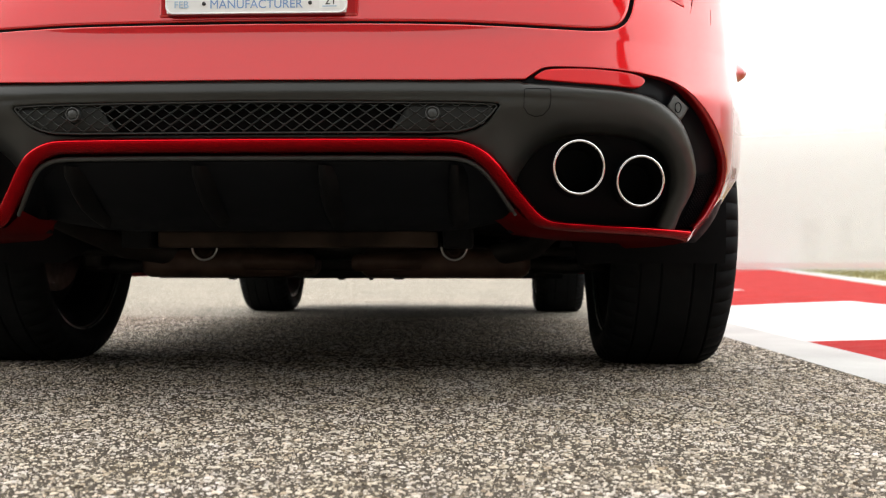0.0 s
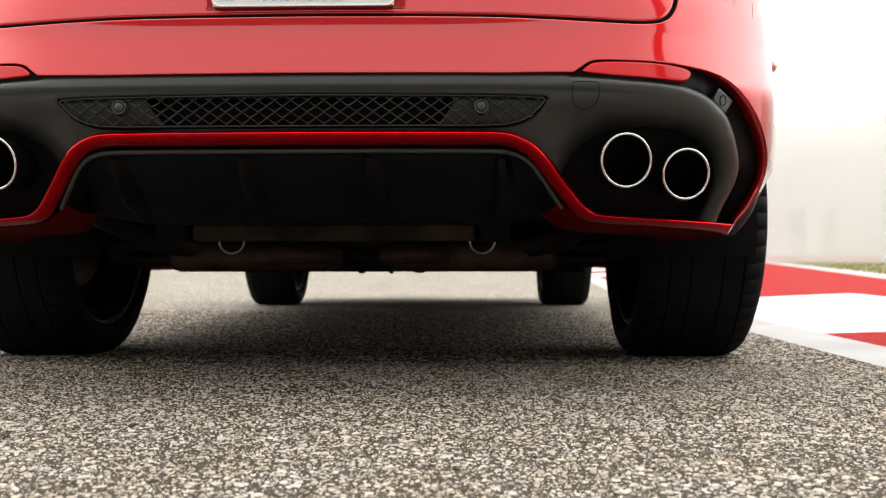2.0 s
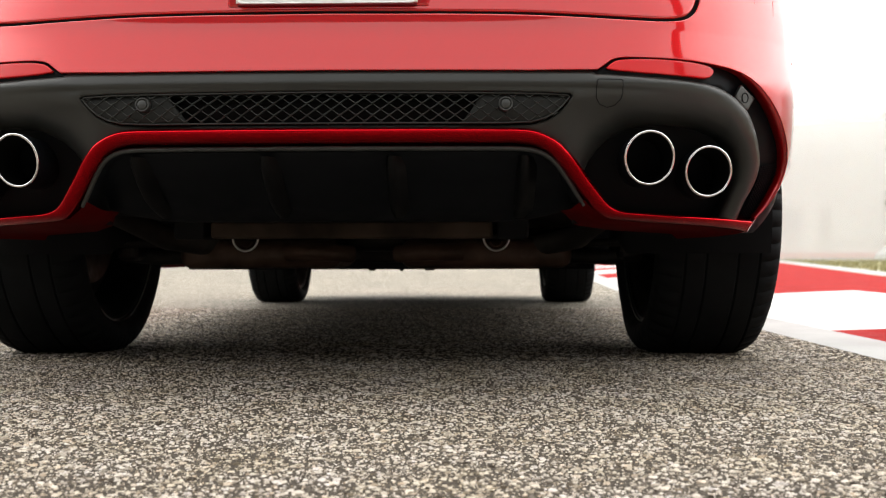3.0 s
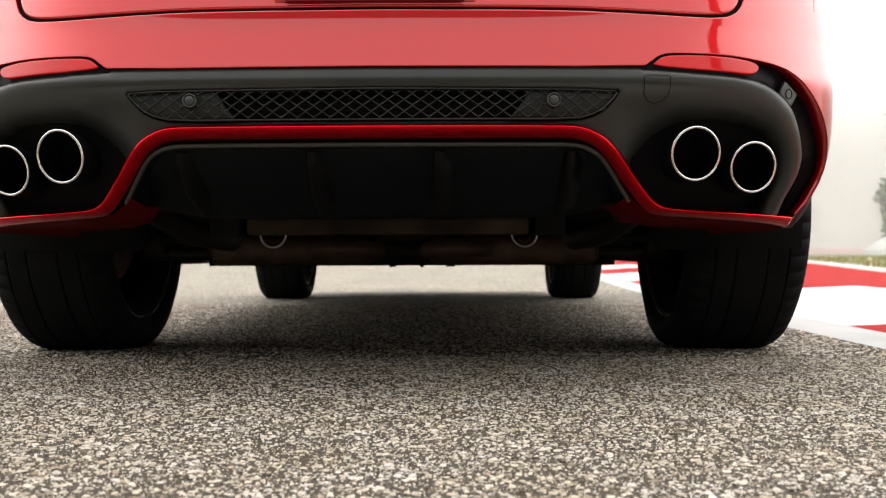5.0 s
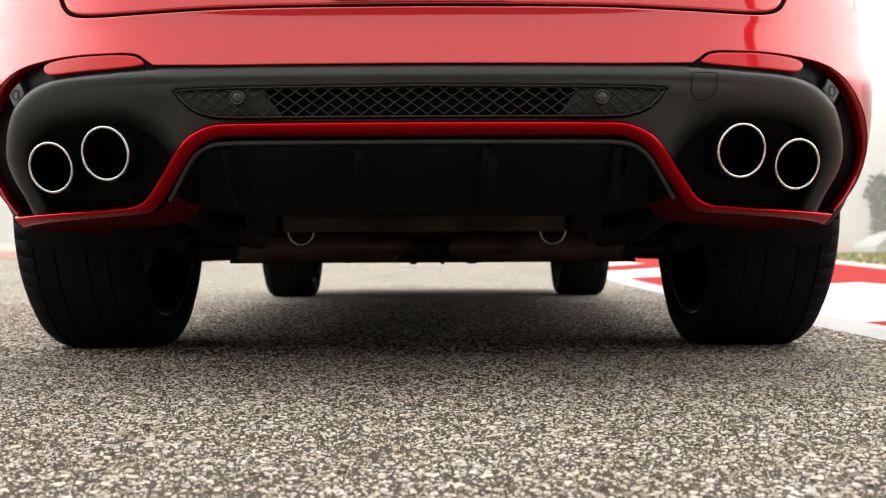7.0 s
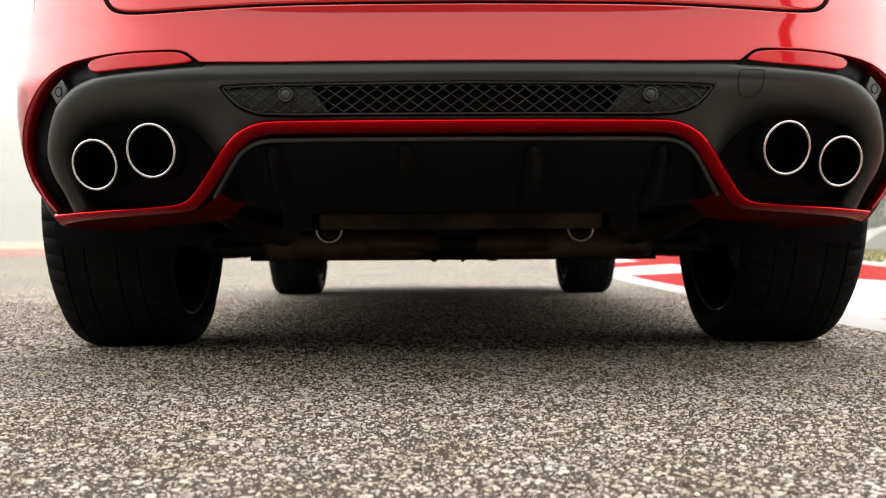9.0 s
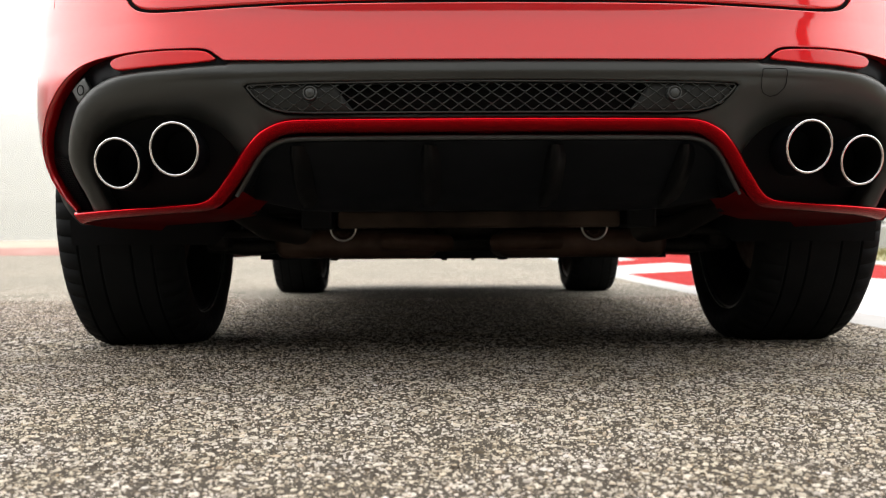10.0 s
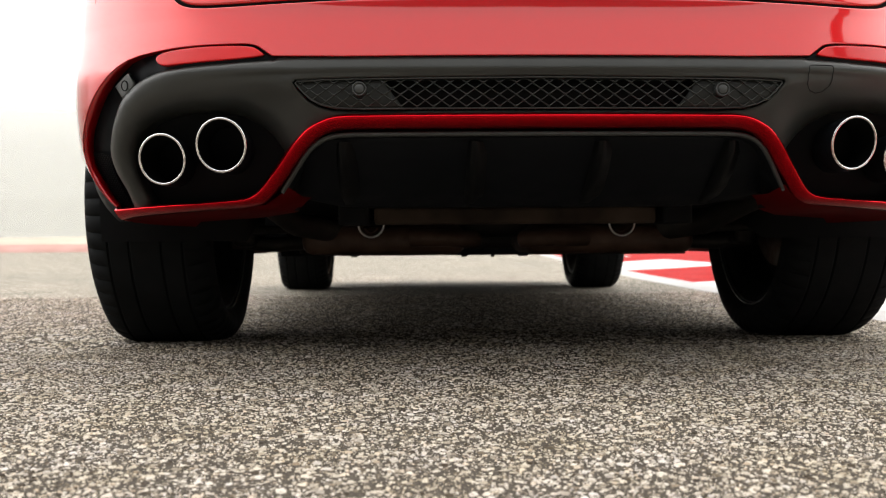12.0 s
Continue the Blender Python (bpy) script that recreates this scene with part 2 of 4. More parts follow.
WHITEPAINT = mottle(material("white_kerb_paint", (0.8, 0.8, 0.78), 0.8, spec=0.15), (0.37, 0.37, 0.364), (0.48, 0.48, 0.473), 4.0, bump=0.5, bump_scale=160.0, rough=(0.45, 0.7), distance=0.003)
LINEPAINT = mottle(material("worn_white_line", (0.5, 0.5, 0.49), 0.7), (0.21, 0.208, 0.203), (0.29, 0.288, 0.281), 3.0, bump=0.5, bump_scale=120.0, distance=0.003)
GRASS = mottle(material("dry_grass", (0.2, 0.19, 0.08), 0.9), (0.13, 0.13, 0.05), (0.30, 0.26, 0.12), 0.6)
BLADES = mottle(material("grass_blades", (0.2, 0.19, 0.08), 0.8), (0.12, 0.13, 0.045), (0.32, 0.27, 0.12), 1.5)
CONCRETE = mottle(material("grey_concrete", (0.4, 0.4, 0.4), 0.8), (0.30, 0.30, 0.30), (0.42, 0.42, 0.41), 0.4)
# dark tone of the added wall and mast, tuned by their reflections
UNSEENDARK = mottle(material("dark_unseen_surface", (0.05, 0.05, 0.05), 0.9), (0.075, 0.073, 0.070), (0.115, 0.112, 0.108), 0.5)
LEAFY = mottle(material("dull_foliage", (0.06, 0.08, 0.04), 0.8), (0.04, 0.06, 0.03), (0.09, 0.11, 0.06), 2.0)
BARK = mottle(material("bark", (0.1, 0.08, 0.06), 0.9), (0.07, 0.055, 0.04), (0.13, 0.10, 0.08), 6.0)


# ---- building helpers ----
def mesh_of(name, verts, faces, mat, smooth=True):
    me = bpy.data.meshes.new(name)
    me.from_pydata([tuple(map(float, v)) for v in verts], [], [tuple(map(int, f)) for f in faces])
    me.materials.append(mat)
    if smooth:
        me.polygons.foreach_set("use_smooth", [True] * len(me.polygons))
    me.update()
    return me


def part(name, data, parent=None, label="", kind=""):
    """Links a mesh as one object under a thing or a part."""
    ob = new(name, data)
    ob.parent = parent
    return tagged(ob, label, kind=kind)


def bm_mesh(name, bm, mat, smooth=False):
    me = bpy.data.meshes.new(name)
    bm.to_mesh(me)
    bm.free()
    me.materials.append(mat)
    if smooth:
        me.polygons.foreach_set("use_smooth", [True] * len(me.polygons))
    return me


def block(name, size, mat, bevel=0.004, m=Matrix(), segments=2, smooth=False):
    """A box with rounded edges."""
    bm = bmesh.new()
    bmesh.ops.create_cube(bm, size=1.0, matrix=m @ Matrix.Diagonal((*size, 1)))
    if bevel:
        bmesh.ops.bevel(bm, geom=bm.edges[:], offset=bevel, segments=segments, profile=0.5, affect="EDGES")
    return bm_mesh(name, bm, mat, smooth)


def tube(name, points, radius, mat, sides=10, closed=False):
    """A round bar along a line of points."""
    pts = [Vector(p) for p in points]
    n = len(pts)
    verts, faces = [], []
    up = Vector((0, 1, 0.02))
    for i, p in enumerate(pts):
        a = pts[(i - 1) % n] if closed or i else pts[0]
        b = pts[(i + 1) % n] if closed or i < n - 1 else pts[-1]
        t = (b - a).normalized()
        u = t.cross(up)
        if u.length < 1e-3:
            u = t.cross(Vector((1, 0, 0)))
        u.normalize()
        w = t.cross(u)
        for k in range(sides):
            an = 2 * math.pi * k / sides
            verts.append(p + radius * (math.cos(an) * u + math.sin(an) * w))
    for i in range(n if closed else n - 1):
        j = (i + 1) % n
        for k in range(sides):
            l = (k + 1) % sides
            faces.append((i * sides + k, i * sides + l, j * sides + l, j * sides + k))
    if not closed:
        faces.append(tuple(range(sides)))
        faces.append(tuple((n - 1) * sides + k for k in reversed(range(sides))))
    return mesh_of(name, verts, faces, mat)


def inside(loop, p):
    x, y = p[:, 0], p[:, 1]
    a, b = loop, np.roll(loop, -1, axis=0)
    hit = np.zeros(len(p), bool)
    for (x0, y0), (x1, y1) in zip(a, b):
        if y0 != y1:
            hit ^= ((y0 > y) != (y1 > y)) & (x < (x1 - x0) * (y - y0) / (y1 - y0) + x0)
    return hit


def distance_to(loop, p):
    best = np.full(len(p), 1e9)
    for a, b in zip(loop, np.roll(loop, -1, axis=0)):
        d = b - a
        t = np.clip(((p - a) @ d) / max(d @ d, 1e-12), 0, 1)
        best = np.minimum(best, np.hypot(*(p - a - t[:, None] * d).T))
    return best


def fine(loop, step):
    """A closed line with points no further apart than step."""
    out = []
    for a, b in zip(loop, np.roll(loop, -1, axis=0)):
        n = max(1, int(math.ceil(np.hypot(*(b - a)) / step)))
        out += [a + (b - a) * i / n for i in range(n)]
    return np.array(out)


def soften(line, rounds=2):
    """An open line with its corners cut."""
    p = np.array(line, float)
    for _ in range(rounds):
        q = np.empty((2 * len(p) - 2, 2))
        q[0::2], q[1::2] = 0.75 * p[:-1] + 0.25 * p[1:], 0.25 * p[:-1] + 0.75 * p[1:]
        p = np.vstack([p[:1], q, p[-1:]])
    return p


def skin(name, loops, place, mat, spacing=0.02, edge=0.004, depth=0.015, inward=(0, 1, 0), creases=(), border=()):
    """A moulded panel: the first loop outlines it, the others are holes; place(u, v) gives its surface; its rims are
    rounded by edge and turn in by depth; creases are heights at which its surface bends, border distances from the
    rim at which it has rows of its own."""
    loops = [fine(np.array(l, float), min(spacing * 0.7, 0.008 if edge else 1.0)) for l in loops]
    lo, hi = loops[0].min(0), loops[0].max(0)
    gu, gv = np.meshgrid(np.arange(lo[0], hi[0], spacing), np.arange(lo[1], hi[1], spacing))
    grid = np.stack([gu.ravel(), gv.ravel()], 1)
    if creases:
        grid = grid[np.min(np.abs(grid[:, 1:2] - np.array(creases)), axis=1) > spacing * 0.3]
    row = np.arange(lo[0], hi[0], 0.003)
    rings = [(np.stack([row, np.full(len(row), v)], 1), max((0.0055, *(b + 0.002 for b in border)))) for v in creases]
    for l in loops:
        t = np.roll(l, -1, 0) - np.roll(l, 1, 0)
        t /= np.maximum(np.hypot(*t.T), 1e-9)[:, None]
        nrm = np.stack([-t[:, 1], t[:, 0]], 1)
        for s in (1, -1):
            for f in ((0.12, 0.4, 1.0, 2.0) if edge else ()):
                ring = l + s * nrm * edge * f
                if creases and not border and f >= 1.0:
                    ring = ring[(ring[:, 1] < min(creases) - 0.002) | (ring[:, 1] > max(creases) + 0.002)]
                rings.append((ring, edge * f * 0.85))
            for b in border:
                rings.append((l + s * nrm * b, b * 0.9))
    def keep(p, least):
        ok = inside(loops[0], p)
        for l in loops[1:]:
            ok &= ~inside(l, p)
        d = np.min([distance_to(l, p) for l in loops], axis=0)
        return p[ok & (d > least)]
    inner = [keep(grid, max((spacing * 0.35, edge * 2.5, *(b + 0.003 for b in border))))] + [keep(p, least) for p, least in rings]
    verts = [Vector(v) for l in loops for v in l]
    edges, base = [], 0
    for l in loops:
        n = len(l)
        edges += [(base + i, base + (i + 1) % n) for i in range(n)]
        base += n
    verts += [Vector(v) for p in inner for v in p]
    v2, _, f2, *_ = delaunay_2d_cdt(verts, edges, [], 0, 1e-6)
    flat = np.array([(v.x, v.y) for v in v2])
    mid = np.array([flat[list(f)].mean(0) for f in f2])
    ok = inside(loops[0], mid)
    for l in loops[1:]:
        ok &= ~inside(l, mid)
    faces = [tuple(f) for f, k in zip(f2, ok) if k]
    d = np.min([distance_to(l, flat) for l in loops], axis=0)
    inward = Vector(inward)
    out = []
    for (u, v), dist in zip(flat, d):
        p = Vector(place(u, v))
        if edge and dist < edge:
            p += inward * (edge - math.sqrt(max(edge ** 2 - (edge - dist) ** 2, 0)))
        out.append(p)
    count = {}
    for f in faces:
        for a, b in zip(f, f[1:] + f[:1]):
            count[(a, b)] = 1
    rim = {}
    for a, b in [k for k in count if (k[1], k[0]) not in count]:
        for i in (a, b):
            if i not in rim:
                rim[i] = len(out)
                out.append(out[i] + inward * depth)
        faces.append((b, a, rim[a], rim[b]))
    used = sorted({i for f in faces for i in f})
    where = {o: i for i, o in enumerate(used)}
    me = mesh_of(name, [out[i] for i in used], [tuple(where[i] for i in f) for f in faces], mat)
    bm = bmesh.new()
    bm.from_mesh(me)
    bmesh.ops.recalc_face_normals(bm, faces=bm.faces[:])
    bm.to_mesh(me)
    bm.free()
    return me


def both_sides(right):
    """A closed outline from its right half, which runs from the middle at the top round to the middle at the bottom."""
    r = np.array(right, float)
    return np.vstack([r, r[::-1] * (-1, 1)])


def flip(loop, side):
    return np.array(loop, float) * (side, 1)


def text_mesh(body, size, mat, name="lettering"):
    cu = bpy.data.curves.new(name, "FONT")
    cu.body, cu.size, cu.align_x, cu.extrude = body, size, "CENTER", 0.0003
    ob = bpy.data.objects.new(name, cu)
    scene.collection.objects.link(ob)
    me = bpy.data.meshes.new_from_object(ob.evaluated_get(bpy.context.evaluated_depsgraph_get()))
    bpy.data.objects.remove(ob)
    me.materials.clear()
    me.materials.append(mat)
    return me


# ---- ground, track and kerb ----
def kerb_edge(y):
    """The track's edge: straight beside the car, then bending gently away."""
    return float(np.interp(y, [-40, 4.0, 5.5, 7.1, 9.6, 13.0, 18.7, 40, 90], [1.245, 1.245, 1.26, 1.33, 1.52, 1.80, 2.25, 4.6, 12.0]))


def sheet(name, rows, mat, label, kind="structure", category=""):
    """Strips between lines of points that run side by side."""
    verts = [p for r in rows for p in r]
    n = len(rows[0])
    faces = [(i * n + j, i * n + j + 1, (i + 1) * n + j + 1, (i + 1) * n + j) for i in range(len(rows) - 1) for j in range(n - 1)]
    return tagged(new(name, mesh_of(name, verts, faces, mat, False)), label, category, kind=kind)


R = 3000.0
sheet("ground", [[(x, y, -0.02) for x in (-R, -60, 0, 60, R)] for y in (-R, -60, 0, 60, R)], GRASS, "flat dry grass land that reaches the horizon", category="ground")
TRACK_Y = [-40, -12, -4, 0, 2, 4, 5.5, 7, 9, 11, 13, 16, 19, 24, 30, 34]
sheet("road", [[(-30, y, 0), (-8, y, 0), (-2, y, 0), (kerb_edge(y) + 0.24, y, 0)] for y in TRACK_Y], ASPHALT, "grey race track of coarse light and dark aggregate", category="road")


def kerb_rows(y0, y1, a, b, za, zb, n=6):
    return [[(kerb_edge(y) + a, y, za), (kerb_edge(y) + b, y, zb)] for y in np.linspace(y0, y1, n)]


sheet("trim_edge_line", kerb_rows(-40, 34, -0.004, 0.218, 0.0018, 0.0030, 60), LINEPAINT, "white painted line along the edge of the track", category="line")
kerb = tagged(new("kerb"), "red and white painted race track kerb, rising outwards", "kerb", kind="structure")
step = 2.53
for i in range(-14, 14):
    y0 = 3.28 + step * i
    rows = []
    for y in np.linspace(y0, y0 + step, 5):
        e = kerb_edge(y)
        k = float(np.interp(y, [7, 11], [1, 0.8]))
        rows.append([(e + 0.215, y, 0.003), (e + 0.5 * k, y, 0.012), (e + 0.9 * k, y, 0.031), (e + 1.24 * k, y, 0.045), (e + 1.285 * k, y, 0.046), (e + 1.30 * k, y, -0.02)])
    me_rows = [p for r in rows for p in r]
    n = 6
    faces = [(a * n + b, a * n + b + 1, (a + 1) * n + b + 1, (a + 1) * n + b) for a in range(4) for b in range(5)]
    part("kerb_block", mesh_of("kerb_block", me_rows, faces, WHITEPAINT if i % 2 == 0 else REDPAINT, False), kerb)


def far_line(y):
    return 1.87 + 0.27 * y


sheet("runoff", [[(kerb_edge(y) + 1.27 * float(np.interp(y, [7, 11], [1, 0.8])), y, 0.040), (max(far_line(y), kerb_edge(y) + 1.28), y, 0.036)] for y in np.linspace(2.6, 60, 40)], REDPAINT, "red painted strip beyond the kerb", category="runoff")
sheet("runoff_line", [[(far_line(y), y, 0.041), (far_line(y) + 0.26 + 0.014 * y, y, 0.041)] for y in np.linspace(2.6, 80, 40)], LINEPAINT, "white line at the border of the red strip", category="line")
def far_end(x):
    return 34 + 0.10 * abs(x + 8)


sheet("far_kerb", [[(x, far_end(x), 0.0), (x, far_end(x) + 0.5, 0.12), (x, far_end(x) + 1.6, 0.29)] for x in np.linspace(-60, 3, 20)], HAZERED, "red kerb across the far end of the track, paled for haze", category="kerb")
sheet("far_bank", [[(x, far_end(x) + 1.6, 0.285), (x, far_end(x) + 4.0, 0.44), (x, far_end(x) + 7.0, 0.62), (x, far_end(x) + 12.0, 0.0)] for x in np.linspace(-60, 3, 20)], HAZEBANK, "low beige bank behind the far kerb, paled for haze", category="bank")

# ---- the car ----
AXLE_R, AXLE_F, HUB = 2.626, 5.444, 0.360
car = tagged(new("car"), "red sports utility car with black lower bumper, parked on the track", "car")

PLAN = np.array([(0, 1.595), (0.15, 1.5955), (0.3, 1.599), (0.4, 1.6065), (0.5, 1.6215), (0.6, 1.648), (0.7, 1.691), (0.76, 1.729), (0.80, 1.763), (0.83, 1.800),
                 (0.850, 1.848), (0.872, 1.914), (0.898, 1.990), (0.923, 2.075), (0.943, 2.150), (0.955, 2.22), (0.962, 2.30)])
PLAN = soften(PLAN, 3)
ARC = np.concatenate([[0], np.cumsum(np.hypot(*np.diff(PLAN, axis=0).T))])
SLANT = np.arctan2(np.gradient(PLAN[:, 1]), np.gradient(PLAN[:, 0]))


def plan(x):
    return float(np.interp(abs(x), PLAN[:, 0], PLAN[:, 1]))


def arc(x):
    """How far round the corner the plan's x lies."""
    return float(np.sign(x) * np.interp(abs(x), PLAN[:, 0], ARC))


PROF_Z = np.arange(0.26, 1.10, 0.001)
PROF = np.interp(PROF_Z, [0.28, 0.30, 0.33, 0.38, 0.43, 0.465, 0.50, 0.54, 0.557, 0.60, 0.62, 0.63, 0.64, 0.65, 0.66, 0.672, 0.70, 0.90, 1.05],
                 [0.125, 0.11, 0.088, 0.055, 0.025, 0.009, 0, -0.002, -0.002, 0.010, 0.0154, 0.0177, 0.0194, 0.0206, 0.0213, 0.0218, 0.035, 0.093, 0.155])
ROLL = np.exp(-(np.arange(-12, 13) / 5.0) ** 2)
PROF = np.convolve(np.pad(PROF, 12, mode="edge"), ROLL / ROLL.sum(), mode="valid")


def prof(z):
    """How far the tail stands in at each height."""
    return float(np.interp(z, PROF_Z, PROF))


def plain(z):
    """The same without the overhang below the shut line, as at the corners."""
    return float(np.interp(z, [0.56, 0.60, 0.64, 0.70, 0.90, 1.05], [-0.001, 0.010, 0.0215, 0.035, 0.093, 0.155])) if z > 0.57 else prof(z)


def tail(off=0.0):
    return lambda x, z: (x, plan(x) + prof(z) + off, z)


def shell(s, z):
    """The painted tail, by the way round the corner."""
    a = abs(s)
    x, y, slant = (float(np.interp(a, ARC, c)) for c in (PLAN[:, 0], PLAN[:, 1], SLANT))
    lean = slant * float(np.interp(x, [0.62, 0.86], [0, 1])) * float(np.interp(z, [0.46, 0.58], [0, 1]))
    f = float(np.interp(a, [0.25, 0.66], [0, 1])) ** 1.5
    o = prof(z) * (1 - f) + plain(z) * f
    mouth = float(np.interp(z, [0.30, 0.325, 0.352, 0.40, 0.44], [0.757, 0.772, 0.798, 0.826, 0.829]))
    y += float(np.interp(z, [0.30, 0.36, 0.40, 0.435], [0.050, 0.060, 0.030, 0.0])) * min(max((x - mouth) / 0.026, 0.0), 1.0)
    x += 0.033 * math.exp(-((y - 2.235) / 0.024) ** 2) * float(np.interp(z, [0.668, 0.686, 0.700, 0.742], [0, 0.9, 1, 0]))
    return (math.copysign(max(x - 0.2 * o * math.sin(lean), 0), s) if a > 1e-9 else 0.0, y + o * math.cos(lean), z)


MID = -0.0045  # the middle of the grille, trim and diffuser

# outlines of the right half, x and height
VALANCE_TOP = soften([(0, 0.5615), (0.444, 0.5603), (0.4628, 0.5742), (0.4755, 0.5836), (0.4938, 0.5872), (0.5242, 0.5878), (0.5765, 0.5884), (0.6312, 0.5862), (0.702, 0.577), (0.740, 0.559),
               (0.781, 0.523), (0.811, 0.480), (0.829, 0.440), (0.826, 0.400), (0.798, 0.352), (0.772, 0.325)], 1).tolist()
LIP = soften([(0.446, 0.559), (0.52, 0.5582), (0.5733, 0.5567), (0.6109, 0.5552), (0.6520, 0.5500), (0.6885, 0.5378), (0.7210, 0.5150), (0.7410, 0.4850), (0.7585, 0.4438), (0.7650, 0.4180), (0.7610, 0.3915), (0.7500, 0.3683), (0.7410, 0.351), (0.7335, 0.324)], 2).tolist()
TRIM_TOP = [(0, 0.4695), (0.2929, 0.4688), (0.334, 0.4682), (0.356, 0.4643), (0.3758, 0.4564), (0.393, 0.4471), (0.4069, 0.4338), (0.4225, 0.4180), (0.4421, 0.3934), (0.4626, 0.3700), (0.4787, 0.3520), (0.4952, 0.3395), (0.5168, 0.3333), (0.5727, 0.3308), (0.606, 0.3290), (0.666, 0.3270), (0.718, 0.3250), (0.772, 0.3228)]
TRIM_BOTTOM = [(0, 0.4440), (0.2875, 0.4441), (0.327, 0.4438), (0.345, 0.4415), (0.362, 0.4355), (0.3755, 0.4272), (0.389, 0.4149), (0.402, 0.400), (0.419, 0.379), (0.437, 0.3585), (0.454, 0.340), (0.4689, 0.327), (0.4862, 0.3200), (0.5566, 0.3155), (0.61, 0.3130), (0.671, 0.3100), (0.7324, 0.3060), (0.762, 0.3005)]
GAP = soften([(0, 0.6672), (0.30, 0.6655), (0.42, 0.6622), (0.517, 0.6600), (0.575, 0.6610), (0.607, 0.6665), (0.625, 0.682), (0.636, 0.715), (0.650, 0.80), (0.668, 0.95), (0.672, 1.04)], 2).tolist()


def to_arc(line):
    return [(arc(x), z) for x, z in line]


# painted bumper and quarters, one moulding round the tail below the tailgate
way = np.gradient(np.array(GAP), axis=0)
way /= np.hypot(*way.T)[:, None]
gap_out = (np.array(GAP) + 0.0068 * np.stack([way[:, 1], -way[:, 0]], 1)).tolist()
gap_out[0][0], gap_out[-1][1] = 0.0, 1.04
side_edge = [(ARC[-1] - 0.002, 1.04), (ARC[-1] - 0.002, 0.62), (arc(0.94), 0.50), (arc(0.918), 0.452), (arc(0.893), 0.425), (arc(0.865), 0.393), (arc(0.835), 0.360), (arc(0.80), 0.328), (arc(0.770), 0.303), (arc(0.760), 0.2995)]
inner = [(arc(0.760), 0.312), (arc(0.7735), 0.3245)] + to_arc(VALANCE_TOP[::-1][1:])
right = to_arc(gap_out) + side_edge + inner
bumper = part("rear_bumper", skin("rear_bumper", [both_sides(right)], shell, PAINT, 0.012, 0.0013, 0.10, creases=tuple(np.arange(0.622, 0.655, 0.0035)), border=(0.0042, 0.0062, 0.0085, 0.0110, 0.0140)), car, "glossy red painted rear bumper")

tailgate = part("tailgate", skin("tailgate", [both_sides([(0, 1.04)] + GAP[::-1])], lambda x, z: (x, plan(x) + plain(z) + 0.003, z), PAINT, 0.022, 0.003, 0.03), car, "glossy red painted tailgate with a dark shut line")
# dark strip added behind the open gap to make the shut line dark
part("shut_line_backing", skin("shut_line_backing", [both_sides([(x * 1.015, z - 0.012) for x, z in GAP] + [(0.64, 1.04), (0.60, 0.72), (0.55, 0.69), (0, 0.69)])], tail(0.012), DARK, 0.03, 0.0, 0.005), tailgate, "dark strip added behind the shut line")

# lower tip of the tail lamp on each quarter, with the seams beside it
for side in (1, -1):
    tip = [(0.690, 0.752), (0.694, 0.7341), (0.7155, 0.7264), (0.7399, 0.7174), (0.7392, 0.730), (0.7384, 0.752)]
    lamp = part("tail_lamp", skin("tail_lamp", [[(side * arc(x), z) for x, z in tip]], lambda u, v: tuple(a + b for a, b in zip(shell(u, v), (side * 0.0006, -0.0012, 0))), LENS, 0.012, 0.001, 0.004), car, "red plastic tail lamp lens")
    for line, r in (([(0.7622, 0.7598), (0.7603, 0.737), (0.7572, 0.7240)], 0.0013), ([(0.7572, 0.7240), (0.7534, 0.7089)], 0.0005), ([(0.7998, 0.7241), (0.7990, 0.712), (0.7965, 0.6936)], 0.0005)):
        part("lamp_seam", tube("lamp_seam", [shell(side * arc(x), z) for x, z in line], r, SHADOWSEAM, 6), lamp, "thin dark seam beside the lamp")

# black valance
GRILLE = [(0, 0.5285), (0.36, 0.5255), (0.407, 0.5235), (0.411, 0.5205), (0.400, 0.506), (0.386, 0.4925), (0.370, 0.4835), (0.345, 0.477), (0.30, 0.4750), (0, 0.4750)]
CAVITY = [(0.444, 0.420), (0.458, 0.440), (0.476, 0.458), (0.514, 0.477), (0.579, 0.485), (0.635, 0.481), (0.674, 0.469), (0.700, 0.448), (0.714, 0.424), (0.7165, 0.392), (0.708, 0.358), (0.692, 0.3235), (0.576, 0.3270), (0.507, 0.330), (0.488, 0.335), (0.470, 0.350), (0.442, 0.383), (0.436, 0.400)]


RIDGE = np.array([(0, 0.5600)] + LIP)
MOUTH = np.array(CAVITY)


def gap_to(a, b, x, z):
    """The distance from a place to a chain of straight pieces."""
    d = b - a
    t = np.clip(((x - a[:, 0]) * d[:, 0] + (z - a[:, 1]) * d[:, 1]) / np.maximum((d ** 2).sum(1), 1e-12), 0, 1)
    return float(np.min(np.hypot(x - a[:, 0] - t * d[:, 0], z - a[:, 1] - t * d[:, 1])))


